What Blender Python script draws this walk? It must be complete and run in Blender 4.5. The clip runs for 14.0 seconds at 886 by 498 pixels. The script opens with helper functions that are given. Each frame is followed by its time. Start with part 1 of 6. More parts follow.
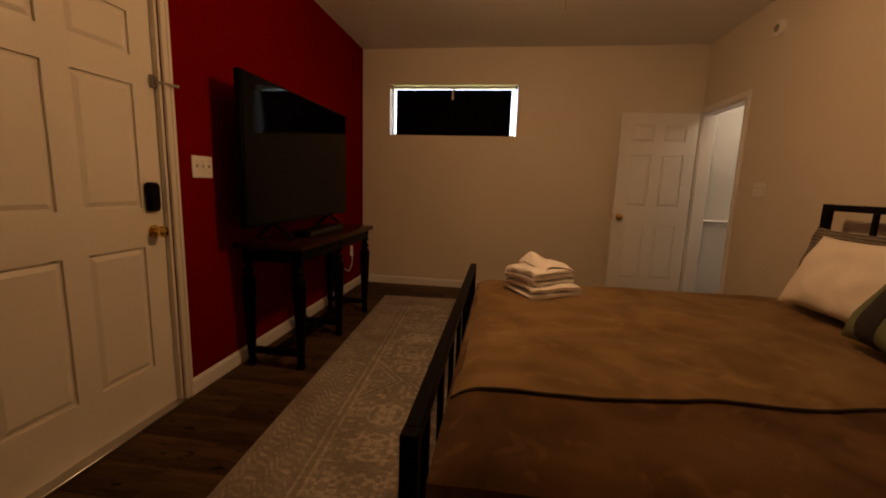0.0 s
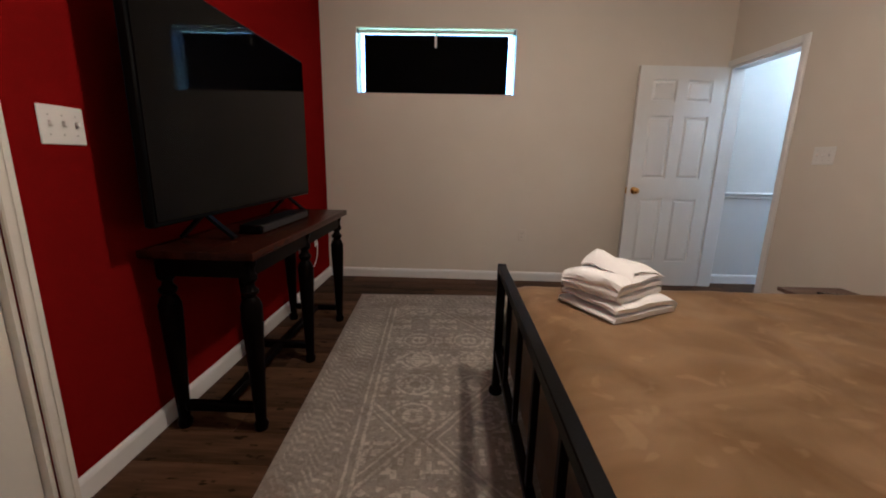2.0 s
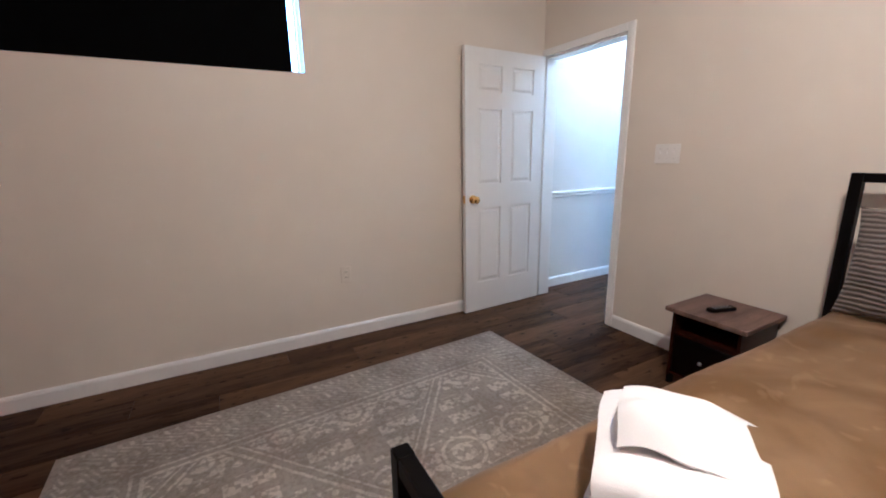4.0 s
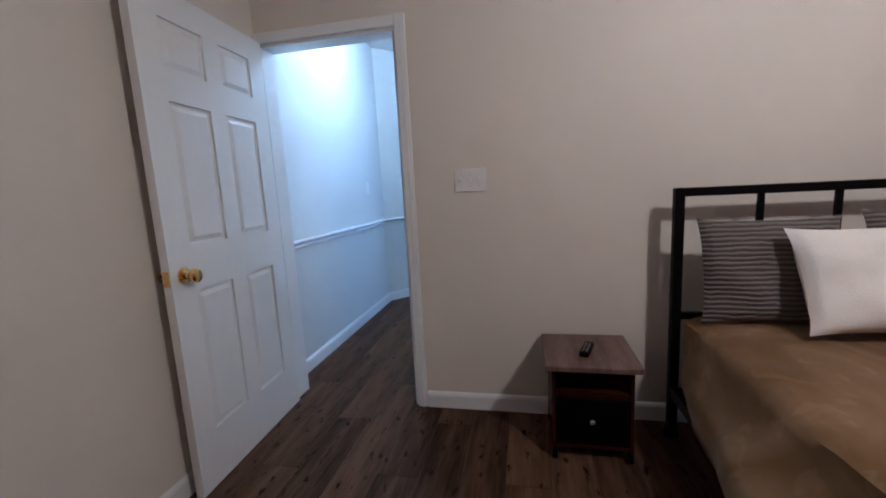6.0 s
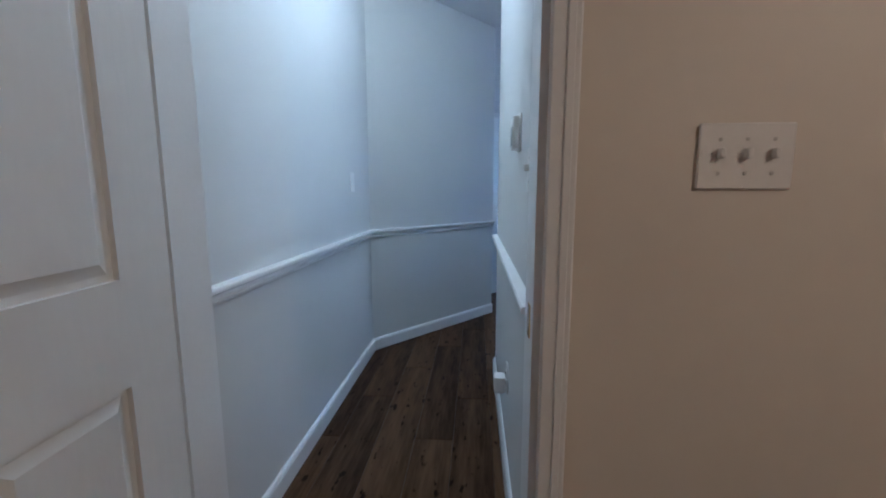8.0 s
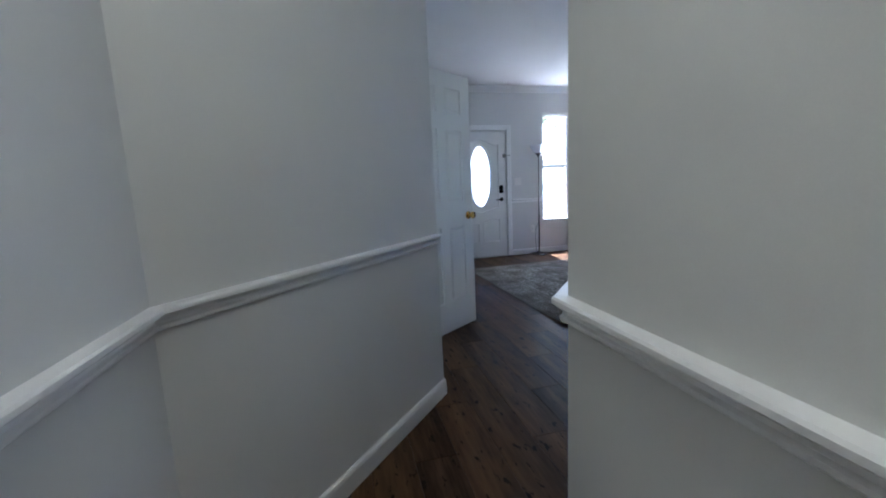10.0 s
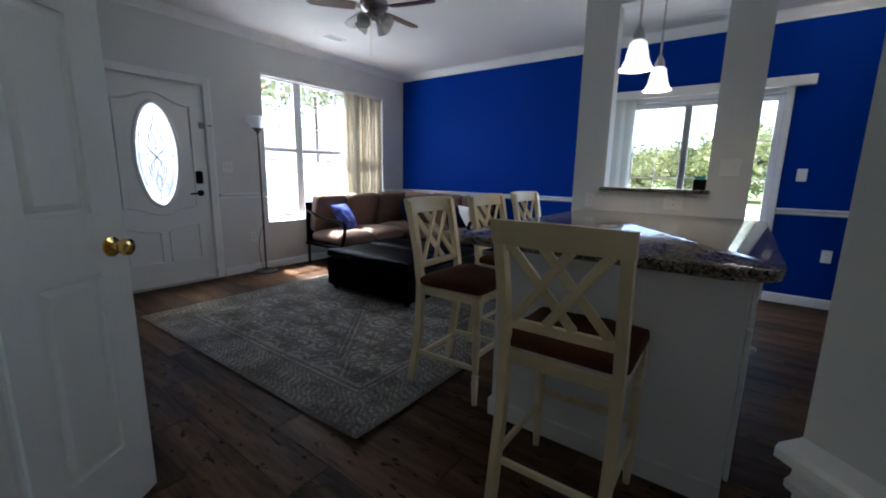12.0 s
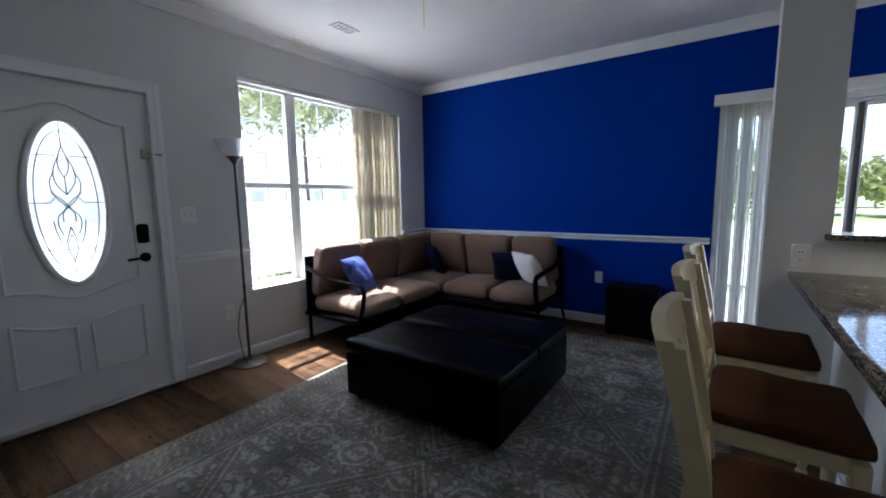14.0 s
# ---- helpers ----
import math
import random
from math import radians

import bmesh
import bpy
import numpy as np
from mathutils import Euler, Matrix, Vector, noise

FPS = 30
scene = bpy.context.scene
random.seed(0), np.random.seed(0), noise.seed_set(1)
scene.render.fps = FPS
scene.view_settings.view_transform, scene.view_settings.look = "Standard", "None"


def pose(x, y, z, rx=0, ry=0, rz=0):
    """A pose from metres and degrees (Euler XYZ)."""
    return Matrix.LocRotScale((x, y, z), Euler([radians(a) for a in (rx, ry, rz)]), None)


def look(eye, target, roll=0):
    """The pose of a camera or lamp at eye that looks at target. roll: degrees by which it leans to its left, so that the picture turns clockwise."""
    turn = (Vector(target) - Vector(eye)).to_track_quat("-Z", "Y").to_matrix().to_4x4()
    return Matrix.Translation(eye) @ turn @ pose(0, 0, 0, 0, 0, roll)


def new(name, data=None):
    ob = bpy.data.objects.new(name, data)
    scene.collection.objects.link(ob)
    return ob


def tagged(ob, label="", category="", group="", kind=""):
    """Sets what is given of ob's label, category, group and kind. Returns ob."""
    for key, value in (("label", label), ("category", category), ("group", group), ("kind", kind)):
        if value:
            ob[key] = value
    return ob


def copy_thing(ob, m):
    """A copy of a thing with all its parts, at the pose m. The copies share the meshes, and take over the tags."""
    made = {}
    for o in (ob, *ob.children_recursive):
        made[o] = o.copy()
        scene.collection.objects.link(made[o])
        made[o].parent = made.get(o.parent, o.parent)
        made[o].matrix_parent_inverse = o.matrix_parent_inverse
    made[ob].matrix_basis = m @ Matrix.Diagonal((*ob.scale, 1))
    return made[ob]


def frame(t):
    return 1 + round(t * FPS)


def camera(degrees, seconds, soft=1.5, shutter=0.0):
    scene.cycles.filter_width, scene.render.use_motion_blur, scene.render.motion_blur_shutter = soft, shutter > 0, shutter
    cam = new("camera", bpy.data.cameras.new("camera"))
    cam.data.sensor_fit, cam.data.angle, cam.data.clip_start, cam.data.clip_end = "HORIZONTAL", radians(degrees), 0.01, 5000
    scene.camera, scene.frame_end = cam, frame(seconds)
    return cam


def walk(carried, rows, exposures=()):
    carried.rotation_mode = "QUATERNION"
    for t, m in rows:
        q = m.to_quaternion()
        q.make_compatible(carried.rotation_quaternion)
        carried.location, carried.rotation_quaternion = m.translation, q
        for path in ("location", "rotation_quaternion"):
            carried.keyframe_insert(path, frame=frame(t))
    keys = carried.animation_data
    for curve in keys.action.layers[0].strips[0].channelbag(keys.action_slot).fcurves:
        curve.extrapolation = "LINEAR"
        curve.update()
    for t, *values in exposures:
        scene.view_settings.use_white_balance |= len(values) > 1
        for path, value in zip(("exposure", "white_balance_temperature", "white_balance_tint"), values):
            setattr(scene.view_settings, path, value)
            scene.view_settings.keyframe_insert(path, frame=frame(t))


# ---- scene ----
cam = camera(95.5, 14.0, soft=1.9)
PATH = [
    (0, (-2.05, -4.751, 1.211), (-2.323, -2.794, 0.902), 1.9),
    (0.5, (-2.005, -4.525, 1.195), (-1.97, -2.548, 0.894), 0.8),
    (1, (-1.946, -4.306, 1.222), (-1.374, -2.411, 0.933), 5.5),
    (1.5, (-2.177, -4.125, 1.228), (-1.725, -2.197, 0.95), 3.2),
    (2, (-2.45, -3.979, 1.19), (-2.502, -2.027, 0.756), 1.2),
    (2.5, (-2.677, -3.725, 1.199), (-3.154, -1.831, 0.767), -3.3),
    (3, (-2.766, -3.4, 1.219), (-3.014, -1.442, 0.893), -1.1),
    (3.5, (-2.776, -3.054, 1.237), (-2.35, -1.126, 0.921), -2.2),
    (3.7, (-2.642, -2.948, 1.279), (-2.001, -1.092, 0.902), -2.0),
    (5.8, (-2.147, -1.436, 1.24), (-0.242, -0.897, 0.955), -2.3),
    (6, (-2.09, -1.428, 1.232), (-0.155, -1.022, 0.934), -3.0),
    (6.5, (-1.849, -1.227, 1.194), (0.112, -1.067, 0.836), -1.1),
    (7, (-1.525, -1.028, 1.208), (0.42, -0.792, 0.806), -3.1),
    (7.5, (-1.213, -0.814, 1.213), (0.751, -0.718, 0.848), -3.8),
    (8, (-0.785, -0.669, 1.202), (1.189, -0.511, 0.926), -0.1),
    (8.2, (-0.621, -0.61, 1.202), (1.354, -0.506, 0.906), 0.8),
    (10.3, (1.404, -0.348, 1.176), (3.287, -0.935, 0.85), -3.2),
    (10.5, (1.613, -0.403, 1.198), (3.462, -1.082, 0.849), -3.1),
    (11, (2.006, -0.536, 1.179), (3.702, -1.549, 0.869), -2.5),
    (11.5, (2.349, -0.721, 1.173), (3.738, -2.123, 0.851), -1.3),
    (12, (2.68, -0.977, 1.194), (3.849, -2.557, 0.827), 1.1),
    (12.5, (2.994, -1.227, 1.245), (3.959, -2.969, 1.066), -1.3),
    (13, (3.227, -1.518, 1.276), (3.898, -3.398, 1.158), 1.7),
    (13.5, (3.623, -1.706, 1.311), (4.606, -3.443, 1.184), 0.2),
    (14, (4.068, -1.817, 1.313), (5.201, -3.446, 1.065), -0.9),
]
walk(cam, [(t, look(eye, target, roll)) for t, eye, target, roll in PATH],
     exposures=[(0.0, 3.3, 8100, 28), (0.5, 3.95, 5750, 16), (1.0, 4.57, 5000, 18), (1.5, 4.68, 4750, 12), (2.0, 4.5, 4200, 10),
                (2.5, 4.92, 4250, 10), (3.0, 5.07, 4050, 10), (3.7, 5.25, 3950, 10), (5.8, 4.48, 3700, 10), (7.0, 4.52, 3950, 10),
                (7.5, 4.35, 4050, 10), (8.2, 3.85, 4200, 10), (10.3, 3.55, 5200, 13), (11.4, 2.95, 5600, 12), (12.5, 2.8, 5680, 12),
                (13.2, 2.5, 5650, 12), (14.0, 2.62, 5600, 12)])

# ---- world, sun, lamps ----
SUN_TRAVEL = Vector((-1.0, 0.17, -2.31)).normalized()
world = bpy.data.worlds.new("sky")
scene.world = world
world.use_nodes = True
wn = world.node_tree.nodes
sky = wn.new("ShaderNodeTexSky")
sky.sky_type = "NISHITA"
sky.sun_disc = False
sky.sun_elevation = math.asin(-SUN_TRAVEL.z)
sky.sun_rotation = math.atan2(-SUN_TRAVEL.x, -SUN_TRAVEL.y)
wn["Background"].inputs["Strength"].default_value = 0.105
world.node_tree.links.new(sky.outputs["Color"], wn["Background"].inputs["Color"])

sun = new("sun", bpy.data.lights.new("sun", "SUN"))
sun.data.energy, sun.data.angle, sun.data.color = 5.0, radians(0.5), (1.0, 0.95, 0.88)
sun.rotation_euler = SUN_TRAVEL.to_track_quat("-Z", "Y").to_euler()


def area_lamp(name, eye, target, w, h, watts, colour):
    data = bpy.data.lights.new(name, "AREA")
    data.shape, data.size, data.size_y, data.energy, data.color = "RECTANGLE", w, h, watts, colour
    ob = new(name, data)
    ob.matrix_world = look(eye, target)
    return ob


def bulb(name, place, watts, colour, size=0.05):
    data = bpy.data.lights.new(name, "POINT")
    data.energy, data.color, data.shadow_soft_size = watts, colour, size
    ob = new(name, data)
    ob.location = place
    return ob


WARM = (1.0, 0.62, 0.30)
DAY = (0.92, 0.96, 1.0)
# sky light entering by the front window and the patio door
area_lamp("window_daylight", (7.40, -4.35, 1.45), (5.0, -4.35, 0.9), 1.5, 1.7, 2.2, DAY)
area_lamp("patio_daylight", (3.15, -6.08, 1.1), (3.15, -4.0, 0.7), 1.2, 1.7, 0.66, DAY)
bulb("bedroom_fan_bulb", (-1.82, -2.67, 2.33), 3.75, WARM, 0.07)
bulb("hall_lamp_bulb", (1.05, -0.38, 2.60), 1.65, (1.0, 0.895, 0.65), 0.09)
bulb("kitchen_lamp_bulb", (2.12, -5.50, 2.58), 0.42, (1.0, 0.88, 0.68), 0.1)
for y in (-3.285, -3.885):
    bulb("pendant_bulb", (3.20, y, 1.80), 0.60, (1.0, 0.84, 0.60), 0.03)

# ---- materials ----


def material(name, colour, rough=0.6, metal=0.0, vary=0.12, scale=3.0, fine=60.0, bump=0.05, second=None,
             stretch=(1, 1, 1), coat=0.0, sheen=0.0, random=0.0, spec=0.5, mottle=0.5):
    """Principled surface with a coarse colour drift, a fine grain and a shallow relief."""
    m = bpy.data.materials.new(name)
    m.use_nodes = True
    n, link = m.node_tree.nodes, m.node_tree.links.new
    b = n["Principled BSDF"]
    tc = n.new("ShaderNodeTexCoord")
    mp = n.new("ShaderNodeMapping")
    mp.inputs["Scale"].default_value = stretch
    link(tc.outputs["Object"], mp.inputs["Vector"])
    coarse = n.new("ShaderNodeTexNoise")
    coarse.inputs["Scale"].default_value, coarse.inputs["Detail"].default_value = scale, 5
    grain = n.new("ShaderNodeTexNoise")
    grain.inputs["Scale"].default_value, grain.inputs["Detail"].default_value = fine, 3
    link(mp.outputs["Vector"], coarse.inputs["Vector"])
    link(mp.outputs["Vector"], grain.inputs["Vector"])
    add = n.new("ShaderNodeMath")
    add.operation = "MULTIPLY_ADD"
    add.inputs[1].default_value = mottle
    link(grain.outputs["Fac"], add.inputs[0])
    link(coarse.outputs["Fac"], add.inputs[2])
    fac = add.outputs[0]
    if random:
        info = n.new("ShaderNodeObjectInfo")
        more = n.new("ShaderNodeMath")
        more.operation = "MULTIPLY_ADD"
        more.inputs[1].default_value = random
        link(info.outputs["Random"], more.inputs[0])
        link(fac, more.inputs[2])
        even = n.new("ShaderNodeMath")
        even.operation = "MULTIPLY"
        even.inputs[1].default_value = 1.0 / (1.0 + mottle + random)
        link(more.outputs[0], even.inputs[0])
        fac = even.outputs[0]
    ramp = n.new("ShaderNodeValToRGB")
    lo, hi = ramp.color_ramp.elements
    lo.position, hi.position = (0.37, 0.63) if random else (0.45, 1.0)
    a = colour
    z = second or tuple(min(1.0, c * (1 + vary)) for c in colour)
    lo.color = (*[c * (1 - vary) for c in a], 1) if not second else (*a, 1)
    hi.color = (*z, 1)
    link(fac, ramp.inputs["Fac"])
    link(ramp.outputs["Color"], b.inputs["Base Color"])
    b.inputs["Roughness"].default_value, b.inputs["Metallic"].default_value = rough, metal
    b.inputs["Coat Weight"].default_value = coat
    b.inputs["Coat Roughness"].default_value = 0.15
    b.inputs["Sheen Weight"].default_value = sheen
    b.inputs["Sheen Roughness"].default_value = 0.4
    b.inputs["Specular IOR Level"].default_value = spec
    if bump:
        bp = n.new("ShaderNodeBump")
        bp.inputs["Strength"].default_value, bp.inputs["Distance"].default_value = bump, 0.01
        link(grain.outputs["Fac"], bp.inputs["Height"])
        link(bp.outputs["Normal"], b.inputs["Normal"])
    return m


def glowing(name, colour, strength):
    m = bpy.data.materials.new(name)
    m.use_nodes = True
    b = m.node_tree.nodes["Principled BSDF"]
    b.inputs["Base Color"].default_value = (*colour, 1)
    b.inputs["Emission Color"].default_value = (*colour, 1)
    b.inputs["Emission Strength"].default_value = strength
    b.inputs["Roughness"].default_value = 0.3
    return m


def glass(name, rough=0.0, colour=(1, 1, 1), ior=1.45):
    m = bpy.data.materials.new(name)
    m.use_nodes = True
    b = m.node_tree.nodes["Principled BSDF"]
    b.inputs["Base Color"].default_value = (*colour, 1)
    b.inputs["Roughness"].default_value = rough
    b.inputs["Transmission Weight"].default_value = 1.0
    b.inputs["IOR"].default_value = ior
    return m


def granite(name):
    """Polished speckled stone: grains of four tones gathered in cloudy drifts."""
    m = material(name, (0.20, 0.18, 0.165), rough=0.085, vary=0.3, scale=9, fine=40, bump=0.0, spec=0.26)
    n, link = m.node_tree.nodes, m.node_tree.links.new
    tc = n.new("ShaderNodeTexCoord")
    warp = n.new("ShaderNodeTexNoise")
    warp.inputs["Scale"].default_value, warp.inputs["Detail"].default_value = 60, 2
    link(tc.outputs["Object"], warp.inputs["Vector"])
    push = n.new("ShaderNodeVectorMath")
    push.operation = "MULTIPLY_ADD"
    push.inputs[1].default_value = (0.012, 0.012, 0.012)
    link(warp.outputs["Color"], push.inputs[0])
    link(tc.outputs["Object"], push.inputs[2])
    cells = n.new("ShaderNodeTexVoronoi")
    cells.inputs["Scale"].default_value = 120
    link(push.outputs["Vector"], cells.inputs["Vector"])
    drift = n.new("ShaderNodeTexNoise")
    drift.inputs["Scale"].default_value, drift.inputs["Detail"].default_value = 16, 4
    link(push.outputs["Vector"], drift.inputs["Vector"])
    split = n.new("ShaderNodeSeparateColor")
    link(cells.outputs["Color"], split.inputs["Color"])
    add = n.new("ShaderNodeMath")
    add.operation = "MULTIPLY_ADD"
    add.inputs[1].default_value = 0.72
    link(split.outputs["Red"], add.inputs[0])
    move = n.new("ShaderNodeMath")
    move.operation = "MULTIPLY_ADD"
    move.inputs[1].default_value, move.inputs[2].default_value = 0.8, -0.27
    link(drift.outputs["Fac"], move.inputs[0])
    link(move.outputs[0], add.inputs[2])
    ramp = n.new("ShaderNodeValToRGB")
    e = ramp.color_ramp.elements
    e[0].position, e[0].color = 0.14, (0.016, 0.014, 0.013, 1)
    e[1].position, e[1].color = 0.30, (0.075, 0.058, 0.046, 1)
    for p, c in ((0.48, (0.155, 0.125, 0.096)), (0.62, (0.20, 0.17, 0.138)), (0.80, (0.30, 0.27, 0.23))):
        k = e.new(p)
        k.color = (*c, 1)
    link(add.outputs[0], ramp.inputs["Fac"])
    link(ramp.outputs["Color"], n["Principled BSDF"].inputs["Base Color"])
    return m


def rug_material(name, dark, pale, half_x, half_y, fade):
    """Woven carpet: rows of mirrored ornaments, large diamonds and a feathered border, worn away in patches."""
    m = bpy.data.materials.new(name)
    m.use_nodes = True
    n, link = m.node_tree.nodes, m.node_tree.links.new
    b = n["Principled BSDF"]
    b.inputs["Roughness"].default_value = 0.95
    b.inputs["Specular IOR Level"].default_value = 0.15
    tc = n.new("ShaderNodeTexCoord")

    def op(kind, a, c=0.0, d=0.0):
        k = n.new("ShaderNodeMath")
        k.operation = kind
        for socket, v in zip(k.inputs, (a, c, d)):
            if isinstance(v, (int, float)):
                socket.default_value = v
            else:
                link(v, socket)
        return k.outputs[0]

    def cloud(scale, detail, vector=None):
        k = n.new("ShaderNodeTexNoise")
        k.inputs["Scale"].default_value, k.inputs["Detail"].default_value = scale, detail
        link(vector or tc.outputs["Object"], k.inputs["Vector"])
        return k

    # threads pull the drawing a little out of line
    pull = n.new("ShaderNodeVectorMath")
    pull.operation = "MULTIPLY_ADD"
    pull.inputs[1].default_value = (0.014, 0.014, 0.0)
    link(cloud(24, 2).outputs["Color"], pull.inputs[0])
    link(tc.outputs["Object"], pull.inputs[2])
    sep = n.new("ShaderNodeSeparateXYZ")
    link(pull.outputs["Vector"], sep.inputs["Vector"])
    x, y = op("SUBTRACT", sep.outputs["X"], 0.007), op("SUBTRACT", sep.outputs["Y"], 0.007)
    ax, ay = op("ABSOLUTE", x), op("ABSOLUTE", y)

    def wave(v, size):
        return op("PINGPONG", v, size)

    def soft(v, lo, hi):
        k = n.new("ShaderNodeMapRange")
        k.interpolation_type = "SMOOTHSTEP"
        link(v, k.inputs["Value"])
        k.inputs["From Min"].default_value, k.inputs["From Max"].default_value = lo, hi
        return k.outputs["Result"]

    def line(v, centre, width):
        return op("SUBTRACT", 1.0, soft(op("ABSOLUTE", op("SUBTRACT", v, centre)), width * 0.6, width * 1.5))

    def join(u, v, w):
        k = n.new("ShaderNodeCombineXYZ")
        for socket, a in zip(k.inputs, (u, v, w)):
            link(a, socket)
        return k.outputs["Vector"]

    # rows across the rug, each with a mirrored ornament of its own
    row = op("DIVIDE", y, 0.27)
    number = op("FLOOR", row)
    u, v = wave(x, 0.165), op("MULTIPLY", wave(op("SUBTRACT", op("FRACT", row), 0.5), 0.5), 0.27)
    curls = soft(cloud(21, 1.0, join(u, v, number)).outputs["Fac"], 0.53, 0.58)
    cell = n.new("ShaderNodeTexWhiteNoise")
    link(join(op("FLOOR", op("DIVIDE", u, 0.0225)), op("FLOOR", op("DIVIDE", v, 0.0230)), number), cell.inputs["Vector"])
    glyphs = op("GREATER_THAN", cell.outputs["Value"], 0.60)
    pick = op("GREATER_THAN", op("FRACT", op("MULTIPLY", number, 0.6180)), 0.62)
    ring = op("SQRT", op("ADD", op("POWER", u, 2.0), op("POWER", v, 2.0)))
    rose = op("MAXIMUM", line(ring, 0.095, 0.008), line(ring, 0.042, 0.011))
    ornament = op("ADD", op("MULTIPLY", pick, glyphs), op("MULTIPLY", op("SUBTRACT", 1.0, pick), op("MAXIMUM", curls, rose)))
    gap = op("MULTIPLY", soft(v, 0.0, 0.008), op("SUBTRACT", 1.0, soft(v, 0.116, 0.122)))
    ornament = op("MULTIPLY", ornament, gap)
    # stepped diamonds drawn over the rows
    big = op("ADD", wave(x, 0.62), op("MULTIPLY", wave(op("ADD", y, 0.3), 0.80), 0.8))
    diamond = op("MAXIMUM", line(big, 0.60, 0.009), line(big, 0.55, 0.006))
    blank = soft(op("ABSOLUTE", op("SUBTRACT", big, 0.575)), 0.045, 0.055)
    field = op("MAXIMUM", op("MULTIPLY", ornament, blank), diamond)
    edge = op("MINIMUM", op("SUBTRACT", half_x, ax), op("SUBTRACT", half_y, ay))
    inner = op("GREATER_THAN", edge, 0.345)
    # border: feathered leaves between twin lines
    feather = op("ADD", op("ADD", x, y), op("MULTIPLY", wave(edge, 0.062), 0.7))
    teeth = op("SUBTRACT", 1.0, soft(wave(feather, 0.022), 0.006, 0.013))
    teeth = op("MULTIPLY", teeth, op("MULTIPLY", op("LESS_THAN", edge, 0.265), op("GREATER_THAN", edge, 0.03)))
    leaves = soft(cloud(26, 1.5).outputs["Fac"], 0.52, 0.60)
    teeth = op("MULTIPLY", teeth, op("MULTIPLY_ADD", leaves, 0.6, 0.4))
    border = op("MAXIMUM", teeth, op("MAXIMUM", line(edge, 0.335, 0.008), line(edge, 0.295, 0.006)))
    pattern = op("ADD", op("MULTIPLY", inner, field), op("MULTIPLY", op("SUBTRACT", 1.0, inner), border))
    wear = soft(cloud(4.2, 8).outputs["Fac"], 0.30, 0.66)
    rub = soft(cloud(55, 3).outputs["Fac"], 0.30, 0.62)
    fuzz = cloud(240, 2).outputs["Fac"]
    worn = op("MULTIPLY", pattern, op("MULTIPLY", op("MULTIPLY_ADD", wear, 1.0 - fade, fade), op("MULTIPLY_ADD", rub, 0.6, 0.4)))
    tone = op("MULTIPLY_ADD", op("SUBTRACT", wear, 0.5), 0.30, op("MULTIPLY", worn, 0.75))
    tone = op("MULTIPLY_ADD", op("SUBTRACT", rub, 0.5), 0.25, tone)
    tone = op("MULTIPLY_ADD", op("SUBTRACT", fuzz, 0.5), 0.35, op("ADD", tone, 0.14))
    mix = n.new("ShaderNodeMix")
    mix.data_type = "RGBA"
    mix.inputs["A"].default_value, mix.inputs["B"].default_value = (*dark, 1), (*pale, 1)
    mix.clamp_factor = True
    link(tone, mix.inputs["Factor"])
    link(mix.outputs["Result"], b.inputs["Base Color"])
    bp = n.new("ShaderNodeBump")
    bp.inputs["Strength"].default_value, bp.inputs["Distance"].default_value = 0.4, 0.005
    link(op("ADD", tone, fuzz), bp.inputs["Height"])
    link(bp.outputs["Normal"], b.inputs["Normal"])
    return m


def plush(name, dark, pale):
    """Brushed velvety pile: soft swirls where the nap lies the other way."""
    m = material(name, dark, rough=0.92, vary=0.1, scale=3, fine=330, bump=0.10, sheen=0.35, spec=0.1)
    n, link = m.node_tree.nodes, m.node_tree.links.new
    tc = n.new("ShaderNodeTexCoord")
    nap = n.new("ShaderNodeTexNoise")
    nap.inputs["Scale"].default_value, nap.inputs["Detail"].default_value, nap.inputs["Distortion"].default_value = 2.6, 3.0, 1.3
    patch = n.new("ShaderNodeTexNoise")
    patch.inputs["Scale"].default_value, patch.inputs["Detail"].default_value, patch.inputs["Distortion"].default_value = 11.0, 2.0, 0.7
    for k in (nap, patch):
        link(tc.outputs["Object"], k.inputs["Vector"])
    r1, r2 = n.new("ShaderNodeValToRGB"), n.new("ShaderNodeValToRGB")
    for r, k, a, c in ((r1, nap, 0.36, 0.62), (r2, patch, 0.60, 0.66)):
        r.color_ramp.elements[0].position, r.color_ramp.elements[1].position = a, c
        link(k.outputs["Fac"], r.inputs["Fac"])
    add = n.new("ShaderNodeMath")
    add.operation = "MULTIPLY_ADD"
    add.inputs[1].default_value = 0.32
    add.use_clamp = True
    link(r2.outputs["Color"], add.inputs[0])
    scale = n.new("ShaderNodeMath")
    scale.operation = "MULTIPLY"
    scale.inputs[1].default_value = 0.72
    link(r1.outputs["Color"], scale.inputs[0])
    link(scale.outputs[0], add.inputs[2])
    mix = n.new("ShaderNodeMix")
    mix.data_type = "RGBA"
    mix.inputs["A"].default_value, mix.inputs["B"].default_value = (*dark, 1), (*pale, 1)
    link(add.outputs[0], mix.inputs["Factor"])
    link(mix.outputs["Result"], n["Principled BSDF"].inputs["Base Color"])
    return m


